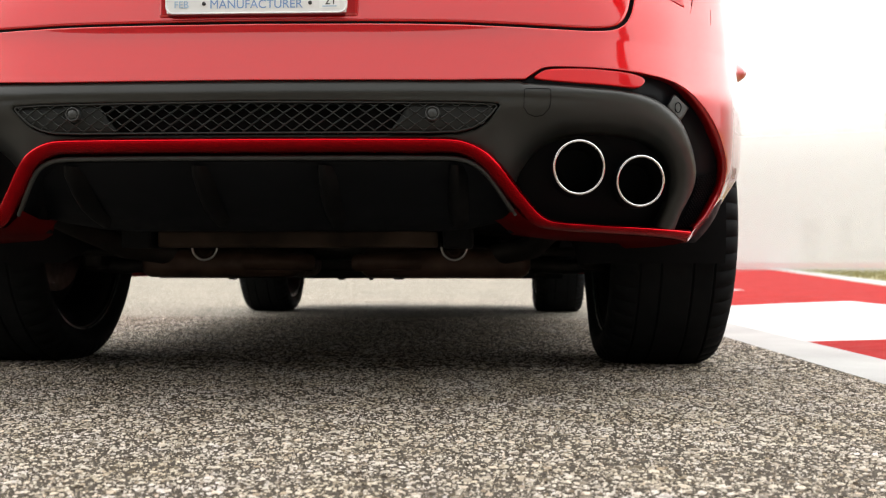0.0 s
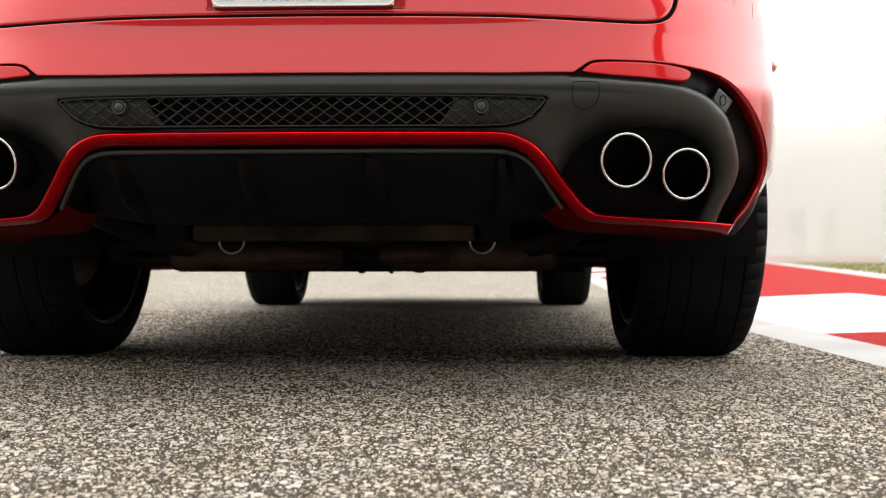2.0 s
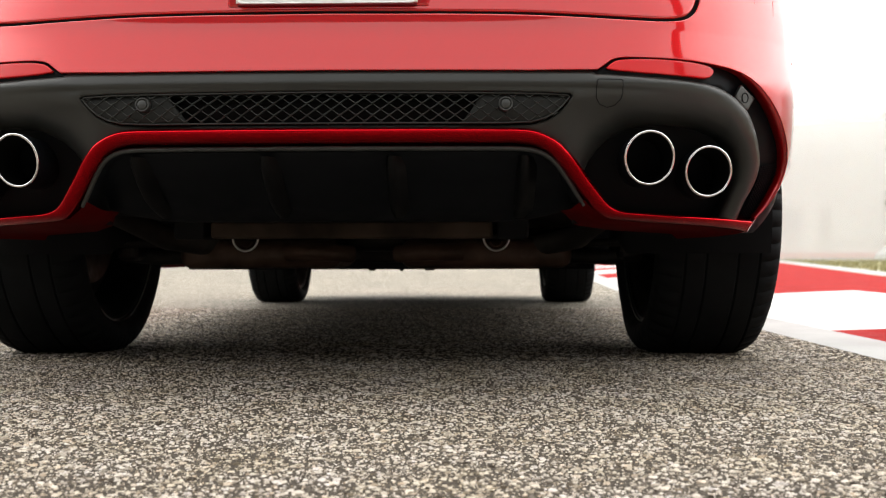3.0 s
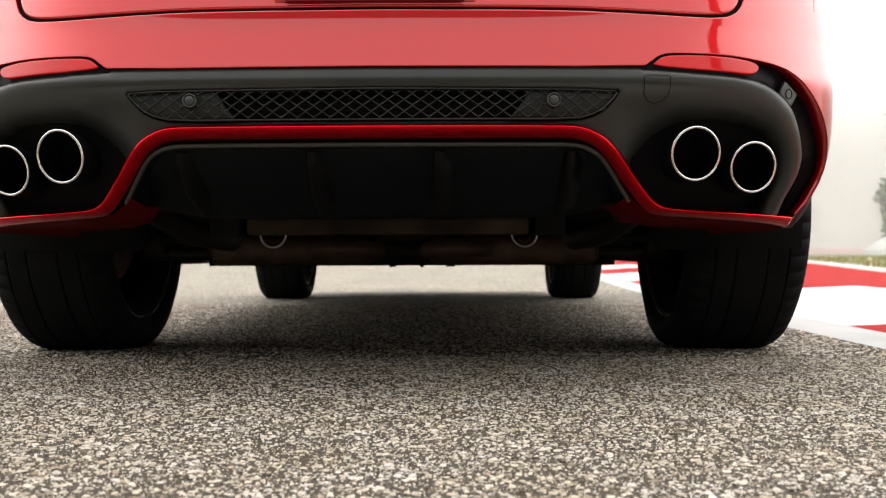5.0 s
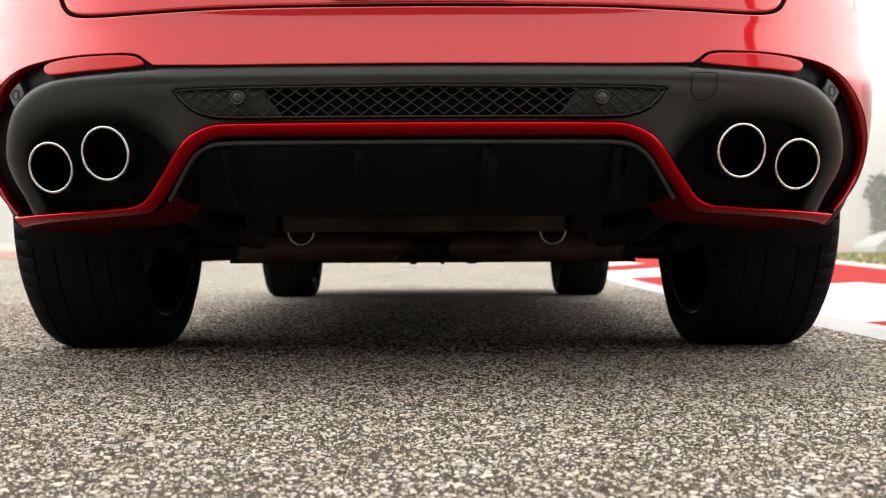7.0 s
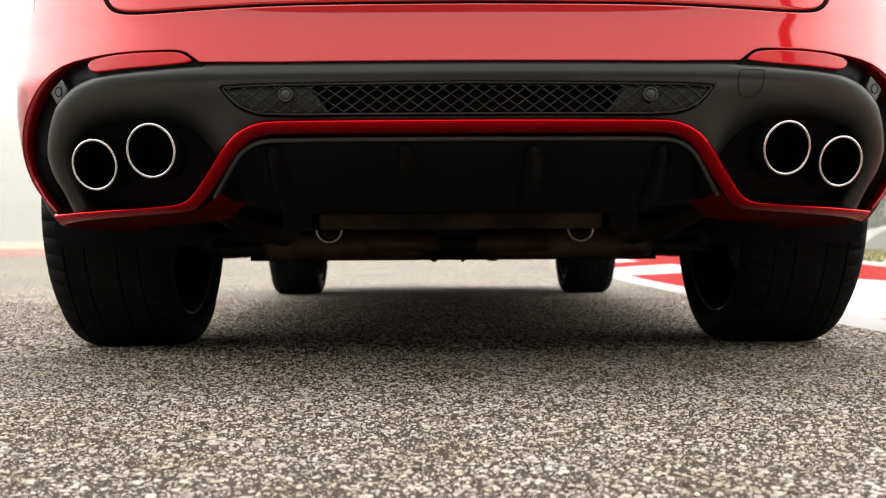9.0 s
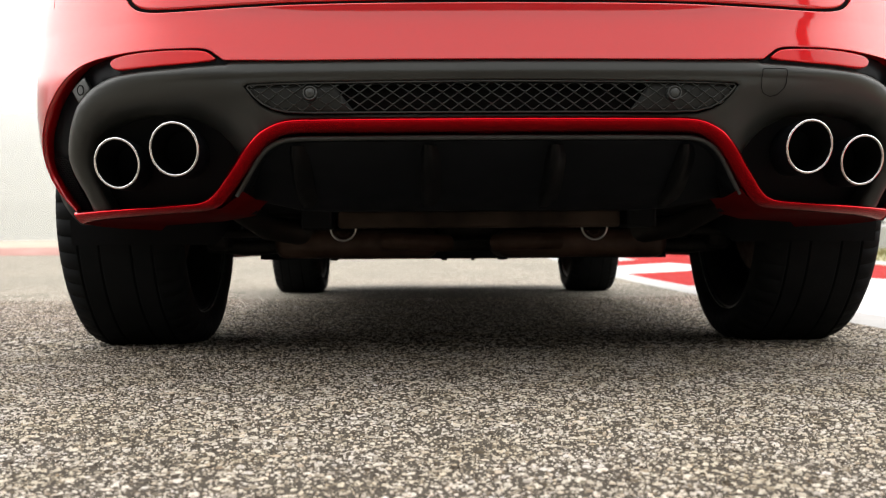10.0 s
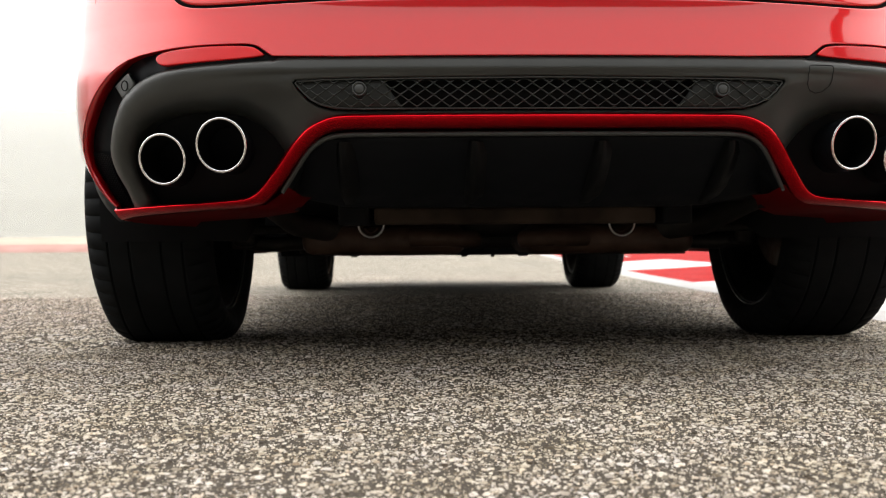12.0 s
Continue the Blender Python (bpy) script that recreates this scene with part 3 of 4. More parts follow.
def valance_face(x, z):
    u = abs(x)
    d = gap_to(RIDGE[:-1], RIDGE[1:], u, z)
    if u < 0.45 and z > 0.56:
        d = -d
    shelf = float(np.interp(d, [-0.008, -0.001, 0.004, 0.011, 0.017, 0.021, 0.0245, 0.028, 0.034, 0.040, 0.060, 0.090], [0.006, 0.0018, -0.0002, -0.0024, -0.0040, -0.0042, -0.0004, -0.0006, -0.0030, -0.0015, 0.010, 0.016]))
    rim = float(np.interp(d, [-0.004, 0.0, 0.004, 0.008, 0.014, 0.022, 0.034, 0.060, 0.090], [0.009, 0.005, 0.0012, -0.0012, -0.0026, -0.0026, -0.0008, 0.008, 0.014]))
    side = float(np.interp(u, [0.44, 0.60], [1, 0]))
    m = gap_to(MOUTH, np.roll(MOUTH, -1, axis=0), u, z)
    under = 0.20 * max(0.0, 0.545 - z) * float(np.interp(u, [0.40, 0.46, 0.60, 0.70], [0, 1, 1, 0]))  # overhang above the exhausts
    roll_in = under + 0.020 * max(0.0, 1 - m / 0.026) ** 2
    return (x, plan(x) + prof(z) + 0.004 + shelf * side + rim * (1 - side) + roll_in, z)


right = [(0, 0.567), (0.446, 0.567)] + LIP + [(x, max(z - 0.012, 0.312)) for x, z in TRIM_TOP[::-1][1:]]
valance = part("valance", skin("valance", [both_sides(right), both_sides(GRILLE) + (MID, 0), CAVITY, flip(CAVITY, -1)], valance_face, PLASTIC, 0.012, 0.006, 0.05, creases=(0.5560, 0.5525, 0.5490, 0.5460, 0.5430, 0.5390, 0.5355, 0.5320, 0.5290)), car, "matt black grained plastic lower bumper")

for side in (1, -1):
    # recessed channel between the valance and the painted corner
    wide = [(x + 0.030 * (x - 0.69) / math.hypot(x - 0.69, z - 0.44), z + 0.030 * (z - 0.44) / math.hypot(x - 0.69, z - 0.44)) if x > 0.70 else (x, z) for x, z in VALANCE_TOP[1:]]
    outline = wide + [(0.738, 0.300)] + [(x - 0.004, z - 0.004) for x, z in LIP[::-1]][1:]
    def channel(x, z):
        deep = float(np.interp(abs(x), [0.60, 0.69, 0.73], [0.008, 0.022, 0.040]))
        return (x, plan(x) + prof(z) + deep, z)
    part("corner_channel", skin("corner_channel", [flip(outline, side)], channel, SATIN, 0.012, 0.0, 0.02), valance, "black recessed channel")
    # reflector
    lens = soften([(0.4630, 0.5682), (0.4729, 0.5765), (0.4845, 0.5828), (0.5238, 0.5858), (0.5761, 0.5866), (0.6195, 0.5844), (0.6470, 0.5800), (0.657, 0.5719), (0.6498, 0.5615), (0.6413, 0.5578), (0.6276, 0.5570), (0.5733, 0.5595), (0.5216, 0.5608), (0.4669, 0.5643), (0.4630, 0.5682)], 1)[:-1]
    part("reflector", skin("reflector", [flip(lens, side)], tail(0.0015), LENS, 0.008, 0.0018, 0.012), valance, "bright red plastic reflector lens")
    # corner sensor on its bracket
    br = [(0.697, 0.5305), (0.711, 0.5535), (0.741, 0.5335), (0.724, 0.5085)]
    bracket = part("sensor_bracket", skin("sensor_bracket", [flip(br, side)], lambda x, z: (x, plan(x) + prof(z) + 0.010 + 0.15 * (abs(x) - 0.714), z), PLASTIC, 0.008, 0.002, 0.03), valance, "dark grey bracket")
    ring = [(0.7175 * side + 0.0052 * math.cos(a) , plan(0.7145) + prof(0.53) + 0.0085, 0.5305 + 0.0085 * math.sin(a)) for a in np.linspace(0, 2 * math.pi, 24, endpoint=False)]
    part("sensor_ring", tube("sensor_ring", ring, 0.0009, DARK, 6, True), bracket)
    # tow eye cover, marked by a thin groove
    w = [(0.4472, 0.5455), (0.4500, 0.5480), (0.4880, 0.5486), (0.4912, 0.5462), (0.4920, 0.528), (0.4892, 0.5175), (0.4794, 0.5072), (0.4666, 0.5042), (0.4538, 0.5085), (0.4469, 0.5177)]
    if side == 1:
        pts = [valance_face(x, z) for x, z in fine(np.array(w), 0.004)]
        part("tow_cover_groove", tube("tow_cover_groove", [(a, b - 0.0002, c) for a, b, c in pts], 0.0006, DARK, 6, True), valance, "thin outline of the tow eye cover")
    # exhaust bay
    part("exhaust_bay", skin("exhaust_bay", [flip([(0.425, 0.50), (0.735, 0.50), (0.735, 0.315), (0.425, 0.315)], side)], tail(0.075), DARK, 0.03, 0.0, 0.01), valance, "black recess behind the exhaust tips")
    for cx, cz, cy, r in ((0.5408, 0.4212, 1.652, 0.0430), (0.6497, 0.4013, 1.692, 0.0412)):
        def on_face(a, rr, back_by):
            dx, dz = rr * math.cos(a), rr * 1.01 * math.sin(a)
            return (side * (cx + dx), cy - 0.30 * dz + 0.28 * dx + back_by, cz + dz)
        tip = part("exhaust_tip", tube("exhaust_tip", [on_face(a, r, 0) for a in np.linspace(0, 2 * math.pi, 64, endpoint=False)], 0.0024, CHROME, 10, True), car, "round exhaust tip with a polished steel rim")
        n = 48
        ang = np.linspace(0, 2 * math.pi, n, endpoint=False)
        rows = [(r - 0.001, 0.002), (r - 0.002, 0.02), (r - 0.004, 0.06), (r - 0.012, 0.14)]
        verts = [on_face(a, rr, bb) for rr, bb in rows for a in ang] + [on_face(0, 0.0, 0.14)]
        faces = [(i * n + k, i * n + (k + 1) % n, (i + 1) * n + (k + 1) % n, (i + 1) * n + k) for i in range(3) for k in range(n)]
        faces += [(3 * n + k, 3 * n + (k + 1) % n, 4 * n) for k in range(n)]
        part("pipe", mesh_of("pipe", verts, faces, PIPEBLACK), tip, "black inside of the pipe")
        verts = [on_face(a, rr, bb) for rr, bb in ((r + 0.002, 0.001), (r + 0.003, 0.03), (r + 0.001, 0.08)) for a in ang]
        faces = [(i * n + k, i * n + (k + 1) % n, (i + 1) * n + (k + 1) % n, (i + 1) * n + k) for i in range(2) for k in range(n)]
        part("sleeve", mesh_of("sleeve", verts, faces, SATIN), tip, "black outer sleeve")
    # honeycomb insert low in the channel
    bars_v, bars_f = [], []
    cell = 0.0056
    zone = np.array([(0.745, 0.328), (0.757, 0.355), (0.768, 0.385), (0.772, 0.420), (0.818, 0.430), (0.819, 0.40), (0.794, 0.357), (0.770, 0.328)])
    for row in range(40):
        for col in range(18):
            hx = 0.742 + cell * 1.2 * (col + 0.5 * (row % 2))
            hz = 0.326 + cell * 0.62 * row
            for k in range(3):
                a0 = math.radians(30 + 120 * k)
                p0 = np.array((hx, hz))
                p1 = p0 + np.array((math.cos(a0) * cell * 0.70, math.sin(a0) * cell * 0.40))
                if inside(zone, np.array([p0]))[0] and inside(zone, np.array([p1]))[0]:
                    d = (p1 - p0) / np.hypot(*(p1 - p0))
                    nn = np.array((-d[1], d[0])) * 0.0005
                    b = len(bars_v)
                    for q, yy in ((p0 + nn, 0), (p0 - nn, 0), (p1 - nn, 0), (p1 + nn, 0), (p0 + nn, 0.006), (p0 - nn, 0.006), (p1 - nn, 0.006), (p1 + nn, 0.006)):
                        bars_v.append((side * q[0], plan(q[0]) + prof(q[1]) + 0.030 + yy, q[1]))
                    bars_f += [(b, b + 1, b + 2, b + 3), (b, b + 3, b + 7, b + 4), (b + 1, b + 5, b + 6, b + 2)]
    part("honeycomb_insert", mesh_of("honeycomb_insert", bars_v, bars_f, SATIN, False), valance, "black honeycomb mesh insert")

# grille in the valance
grille = part("grille", skin("grille", [both_sides([(x * 0.996, z * 0.998 + 0.001) for x, z in GRILLE])], lambda x, z: (x, plan(x) + prof(z) + 0.042, z), DARK, 0.03, 0.0, 0.004), car, "black grille with a wavy diamond lattice and solid ends")
grille.location.x = MID
loop = both_sides(GRILLE)
for side in (1, -1):
    solid = [(0.2625, 0.5265), (0.36, 0.5245), (0.405, 0.5225), (0.409, 0.520), (0.398, 0.506), (0.384, 0.493), (0.369, 0.4845), (0.345, 0.478), (0.30, 0.4758), (0.2265, 0.4758), (0.246, 0.500)]
    part("end_panel", skin("end_panel", [flip(solid, side)], lambda x, z: (x, plan(x) + prof(z) + 0.0120, z), ENDPANEL, 0.012, 0.0, 0.01), grille, "solid black end of the grille")
PITCH, ROW = 0.0273, 0.0095


lat_v, lat_f = [], []


def lattice_row(k):
    """One wavy bar of the lattice: it dips forward at the foot of each wave and sinks back where it meets the bar above."""
    z0, shift = 0.5091 + ROW * k, -0.0012 + (0.5 * PITCH if k % 2 else 0.0)
    last = False
    for x in np.arange(-0.42, 0.42, PITCH / 12):
        f = abs(((x - shift) / PITCH + 0.5) % 1.0 - 0.5) * 2
        z = z0 + ROW * (math.sqrt(f * f + 0.012) - 0.11) / 0.896
        sunk = 0.0010 + 0.0052 * f
        if not inside(loop, np.array([(x, z)]))[0]:
            last = False
            continue
        y = plan(x) + prof(z) + 0.0052 + sunk
        b = len(lat_v)
        lat_v.extend([(x, y + 0.006, z + 0.0005), (x, y + 0.0008, z + 0.0007), (x, y, z + 0.0001), (x, y + 0.0008, z - 0.0006), (x, y + 0.006, z - 0.0008)])
        if last:
            lat_f.extend([(b - 5 + i, b - 4 + i, b + 1 + i, b + i) for i in range(4)])
        last = True


for k in range(-5, 4):
    lattice_row(k)
part("lattice", mesh_of("lattice", lat_v, lat_f, LATTICE), grille, "diamond lattice of thin wavy black bars")
rim_pts = [(x, plan(x) + prof(z) + 0.0055 + 0.006 * float(np.interp(z, [0.475, 0.53], [1, 0.3])), z) for x, z in fine(both_sides([(x * 0.99, 0.5015 + (z - 0.5015) * 0.93) for x, z in GRILLE]), 0.012)]
part("grille_rim", tube("grille_rim", rim_pts, 0.0016, PLASTIC, 6, True), grille)
for side in (1, -1):
    x0, z0 = 0.3005 * side, 0.5064 - 0.0008 * side
    y0 = plan(0.3005)
    n = 32
    rows = [(0.0, -0.002), (0.0070, -0.002), (0.0078, -0.0012), (0.0080, 0.0006), (0.0094, 0.0006), (0.0096, -0.0018), (0.0108, -0.0022), (0.0118, -0.001), (0.0122, 0.003), (0.0124, 0.016)]
    verts = [(x0 + r * math.cos(a), y0 + dy, z0 + r * math.sin(a)) for r, dy in rows for a in np.linspace(0, 2 * math.pi, n, endpoint=False)]
    faces = [(i * n + k, (i + 1) * n + k, (i + 1) * n + (k + 1) % n, i * n + (k + 1) % n) for i in range(len(rows) - 1) for k in range(n)]
    part("parking_sensor", mesh_of("parking_sensor", verts, faces, SENSOR), grille, "round black parking sensor")

# red trim strip round the diffuser
def spread(line, n):
    """More points on the long straight stretches."""
    out = []
    for a, b in zip(line[:-1], line[1:]):
        out += [a + (b - a) * k / n for k in range(n)]
    return np.array(out + [line[-1]])


top_line, low_line = (spread(soften(l, 2), 3) for l in (TRIM_TOP, TRIM_BOTTOM))
top_line, low_line = (np.vstack([l[:0:-1] * (-1, 1), l]) for l in (top_line, low_line))
SECTION = [(0.0, 0.05), (0.0, 0.009), (0.03, 0.0055), (0.08, 0.0020), (0.14, -0.0020), (0.20, -0.0044), (0.27, -0.0058), (0.36, -0.0066), (0.46, -0.0064), (0.6, -0.0050), (0.74, -0.0024), (0.86, 0.0014), (0.95, 0.0060), (1.0, 0.011), (1.0, 0.05)]
verts = []
for (xa, za), (xb, zb) in zip(top_line, low_line):
    for f, dy in SECTION:
        x, z = xa + (xb - xa) * f, za + (zb - za) * f
        verts.append((x, plan(x) + prof(z) + dy, z))
k = len(SECTION)
faces = [(a * k + b, a * k + b + 1, (a + 1) * k + b + 1, (a + 1) * k + b) for a in range(len(top_line) - 1) for b in range(k - 1)]
faces += [tuple(range(k)), tuple(range((len(top_line) - 1) * k, len(top_line) * k))[::-1]]
trim = part("trim_strip", mesh_of("trim_strip", verts, faces, TRIMSHADE), car, "red trim strip framing the diffuser, its colour darkened for shade")
trim.location.x = MID
for side in (1, -1):
    edge = spread(np.array([p for p in VALANCE_TOP if p[0] > 0.70]), 3)
    verts = []
    for x, z in edge:
        d = math.hypot(x - 0.69, z - 0.44)
        nx, nz = (0.69 - x) / d, (0.44 - z) / d
        w = float(np.interp(z, [0.33, 0.37, 0.50, 0.545, 0.577], [0.5, 1.0, 1.0, 0.6, 0.05]))
        for k, dy in ((-0.003, 0.004), (0.004, 0.004), (0.009, 0.012), (0.011, 0.03), (0.011, 0.06)):
            px, pz = x + nx * k * w, z + nz * k * w
            verts.append((side * px, plan(x) + prof(z) + dy, pz))
    faces = [(i * 5 + k, i * 5 + k + 1, i * 5 + k + 6, i * 5 + k + 5)[::side] for i in range(len(edge) - 1) for k in range(4)]
    part("bumper_return", mesh_of("bumper_return", verts, faces, PAINT), bumper, "red inner edge of the bumper corner")
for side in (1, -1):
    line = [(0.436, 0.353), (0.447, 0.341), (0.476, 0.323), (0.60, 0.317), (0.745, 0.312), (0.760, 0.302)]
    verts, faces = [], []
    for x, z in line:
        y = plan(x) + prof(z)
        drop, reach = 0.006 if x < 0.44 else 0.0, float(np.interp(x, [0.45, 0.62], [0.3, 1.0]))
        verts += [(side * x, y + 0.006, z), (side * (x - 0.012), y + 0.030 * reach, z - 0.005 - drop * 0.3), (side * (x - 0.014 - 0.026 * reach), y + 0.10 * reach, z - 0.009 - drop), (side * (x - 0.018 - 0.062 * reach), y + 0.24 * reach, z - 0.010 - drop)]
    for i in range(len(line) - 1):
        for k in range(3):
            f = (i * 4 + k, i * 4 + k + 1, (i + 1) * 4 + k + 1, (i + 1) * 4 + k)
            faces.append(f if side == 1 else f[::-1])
    part("bumper_underside", mesh_of("bumper_underside", verts, faces, UNDERSHADE), bumper, "underside of the bumper, its red darkened for shade")

# diffuser
DIFF = [(0, 0.4405), (0.3036, 0.4402), (0.3377, 0.4393), (0.3572, 0.4353), (0.3745, 0.4272), (0.3886, 0.4156), (0.4062, 0.3938), (0.4249, 0.368), (0.44, 0.3485)]
diffuser = part("diffuser", skin("diffuser", [both_sides(DIFF + [(0.421, 0.340), (0.352, 0.3255), (0.30, 0.3225), (0, 0.3225)])],
                lambda x, z: (x, plan(x) + float(np.interp(z, [0.32, 0.345, 0.40, 0.43, 0.445], [0.250, 0.185, 0.090, 0.062, 0.06])), z), SATIN, 0.014, 0.004, 0.06), car, "matt black rear diffuser panel")
diffuser.location.x = MID
rim_line = soften(DIFF, 1)
full = np.vstack([rim_line[::-1] * (-1, 1), rim_line[1:]])
# lighter grey here stands in for the sky's highlight along the lip
part("diffuser_lip", tube("diffuser_lip", [(x, plan(x) + prof(z) + 0.012, z - 0.0040) for x, z in full], 0.0042, SENSOR, 10), diffuser, "raised lip round the diffuser, its black lightened for the sky's highlight")
lip_in, lip_faces = [], []
for x, z in full:
    lip_in += [(x, plan(x) + prof(z) + 0.016, z - 0.007), (x, plan(x) + max(prof(z) + 0.075, float(np.interp(z, [0.345, 0.40, 0.43], [0.20, 0.10, 0.075]))), z - 0.008)]
lip_faces = [(2 * i, 2 * i + 2, 2 * i + 3, 2 * i + 1) for i in range(len(full) - 1)]
part("diffuser_roof", mesh_of("diffuser_roof", lip_in, lip_faces, SATIN), diffuser)
for x0 in (-0.334, -0.1085, 0.1085, 0.334):
    verts, faces = [], []
    for z, y in ((0.426, 0.048), (0.41, 0.052), (0.38, 0.085), (0.355, 0.125), (0.34, 0.17), (0.327, 0.225)):
        for dx, dy in ((-0.012, 0.03), (-0.006, 0.005), (-0.003, 0.0), (0.003, 0.0), (0.010, 0.010), (0.024, 0.03)):
            verts.append((x0 + dx, plan(x0) + y + dy, z))
    faces = [(i * 6 + k, i * 6 + k + 1, (i + 1) * 6 + k + 1, (i + 1) * 6 + k) for i in range(5) for k in range(5)]
    part("fin", mesh_of("fin", verts, faces, FIN), diffuser)

# number plate on the tailgate
plate_y = 1.6225
plate = part("number_plate", block("number_plate", (0.305, 0.003, 0.152), PLATE, 0.0012, Matrix.Translation((-0.002, plate_y, 0.6795 + 0.076))), car, "white American number plate with blue words")
rimp = [(-0.002 + sx * (0.1525 - 0.012) + 0.012 * math.cos(a), plate_y - 0.0016, 0.7555 + sz * (0.076 - 0.012) + 0.012 * math.sin(a)) for sx, sz, a0 in ((1, 1, 0), (-1, 1, 90), (-1, -1, 180), (1, -1, 270)) for a in np.radians(np.linspace(a0, a0 + 90, 7))]
part("rim", tube("rim", rimp, 0.0018, PLATE, 6, True), plate)
for body, size, mat, x, z in (("MANUFACTURER", 0.0202, INK, -0.002, 0.6880), ("FEB", 0.0165, PALEINK, -0.129, 0.6890), ("21", 0.020, BLACKINK, 0.124, 0.6930)):
    word = part("lettering", text_mesh(body, size, mat), plate)
    word.matrix_basis = pose(x, plate_y - 0.0021, z, 90, 0, 0)
part("sticker", block("sticker", (0.034, 0.0004, 0.030), material("sticker_white", (0.85, 0.86, 0.86), 0.5), 0, Matrix.Translation((0.122, plate_y - 0.0017, 0.7015))), plate)
part("small_print", block("small_print", (0.024, 0.0003, 0.0016), PALEINK, 0, Matrix.Translation((0.122, plate_y - 0.0021, 0.6900))), plate)
for x in (-0.0905, 0.0895):
    bm = bmesh.new()
    bmesh.ops.create_uvsphere(bm, u_segments=16, v_segments=8, radius=0.0034, matrix=Matrix.Translation((x, plate_y - 0.002, 0.6960)))
    part("bolt", bm_mesh("bolt", bm, BLACKINK, True), plate)
# thin dark bar added for the shadow under the plate
part("plate_shadow", block("plate_shadow", (0.300, 0.004, 0.0045), SHADOWSEAM, 0.0018, Matrix.Translation((0, plan(0) + prof(0.675) - 0.001, 0.6750))), tailgate, "dark red strip painting the shadow below the number plate")
part("plate_recess", block("plate_recess", (0.34, 0.012, 0.16), PAINT, 0.005, Matrix.Translation((0, plate_y + 0.009, 0.754))), tailgate)


# ---- wheels ----
def wheel(x, y, half, side, rim_w):
    w = part("wheel", None, car, "black low-profile tyre on a dark alloy wheel")
    w.location = (x, y, HUB)
    prof_t = [(half * 0.74, 0.266), (half * 0.86, 0.280), (half * 0.97, 0.296), (half, 0.318), (half * 0.965, 0.336), (half * 0.91, 0.348), (half * 0.83, 0.3570), (half * 0.73, 0.3630)]
    groove = [0.58, 0.25]
    mids = []
    for g in groove:
        c = half * g
        mids += [(c + 0.0048, 0.3675), (c + 0.0028, 0.3675), (c + 0.0024, 0.3635), (c - 0.0024, 0.3635), (c - 0.0028, 0.3678), (c - 0.0048, 0.3679)]
    prof_t = prof_t + mids + [(0.0, 0.368)]
    prof_t = prof_t + [(-a, r) for a, r in prof_t[-2::-1]]
    angles, cut = [], []
    n = 56
    for i in range(n):
        a = 2 * math.pi * i / n
        for da, c in ((0.0, 0), (0.002, 1), (0.011, 1), (0.013, 0), (0.06, 0)):
            angles.append(a + da)
            cut.append(c)
    m, rows = len(angles), len(prof_t)
    verts = []
    for a, c in zip(angles, cut):
        for lat, r in prof_t:
            rr = r
            if c and 0.345 < r and abs(lat) > half * 0.66 and abs(lat) < half * 0.96:
                rr = r - 0.003
            px, pz = rr * math.sin(a), rr * math.cos(a)
            flat = -HUB + 0.0015
            spread = 1.0 + 0.05 * max(0.0, (-pz - 0.25) / 0.11)
            verts.append((lat * spread, px, max(pz, flat)))
    faces = [(i * rows + k, i * rows + k + 1, ((i + 1) % m) * rows + k + 1, ((i + 1) % m) * rows + k) for i in range(m) for k in range(rows - 1)]
    part("tyre", mesh_of("tyre", verts, faces, RUBBER), w, "black rubber tyre with worn tread grooves")
    seg = 72
    rp = [(half * 0.82, 0.272), (half * 0.84, 0.277), (half * 0.76, 0.262), (half * 0.60, 0.236), (0.0, 0.222), (-half * 0.60, 0.232), (-half * 0.76, 0.262), (-half * 0.84, 0.277), (-half * 0.82, 0.272)]
    verts = [(lat, r * math.sin(a), r * math.cos(a)) for a in np.linspace(0, 2 * math.pi, seg, endpoint=False) for lat, r in rp]
    k = len(rp)
    faces = [(i * k + j, i * k + j + 1, ((i + 1) % seg) * k + j + 1, ((i + 1) % seg) * k + j) for i in range(seg) for j in range(k - 1)]
    part("rim", mesh_of("rim", verts, faces, RIM), w, "dark alloy rim")
    for s in (1, -1):
        pts = [(s * half * 0.87, 0.2785 * math.sin(a), 0.2785 * math.cos(a)) for a in np.linspace(0, 2 * math.pi, 72, endpoint=False)]
        part("rim_edge", tube("rim_edge", pts, 0.0022, BRIGHT, 6, True), w, "bare bright rim edge")
    for i in range(5):
        a = 2 * math.pi * i / 5
        for da in (-0.16, 0.16):
            p0 = (side * half * 0.30, 0.05 * math.sin(a), 0.05 * math.cos(a))
            p1 = (side * half * 0.55, 0.232 * math.sin(a + da), 0.232 * math.cos(a + da))
            part("spoke", tube("spoke", [p0, p1], 0.013, RIM, 8), w)
    for nm, r, lat, th, mt in (("hub", 0.07, side * half * 0.1, 0.09, CAST), ("brake_disc", 0.175, -side * half * 0.25, 0.03, STEEL), ("brake_shield", 0.245, -side * half * 0.12, 0.01, DARK)):
        bm = bmesh.new()
        bmesh.ops.create_cone(bm, cap_ends=True, segments=40, radius1=r, radius2=r, depth=th, matrix=Matrix.Translation((lat, 0, 0)) @ Matrix.Rotation(math.pi / 2, 4, "Y"))
        part(nm, bm_mesh(nm, bm, mt), w)


for side in (1, -1):
    wheel(side * 0.8370 - 0.0065, AXLE_R, 0.1480, side, 0.25)
    wheel(side * 0.8060 - 0.0090, AXLE_F, 0.1300, side, 0.22)

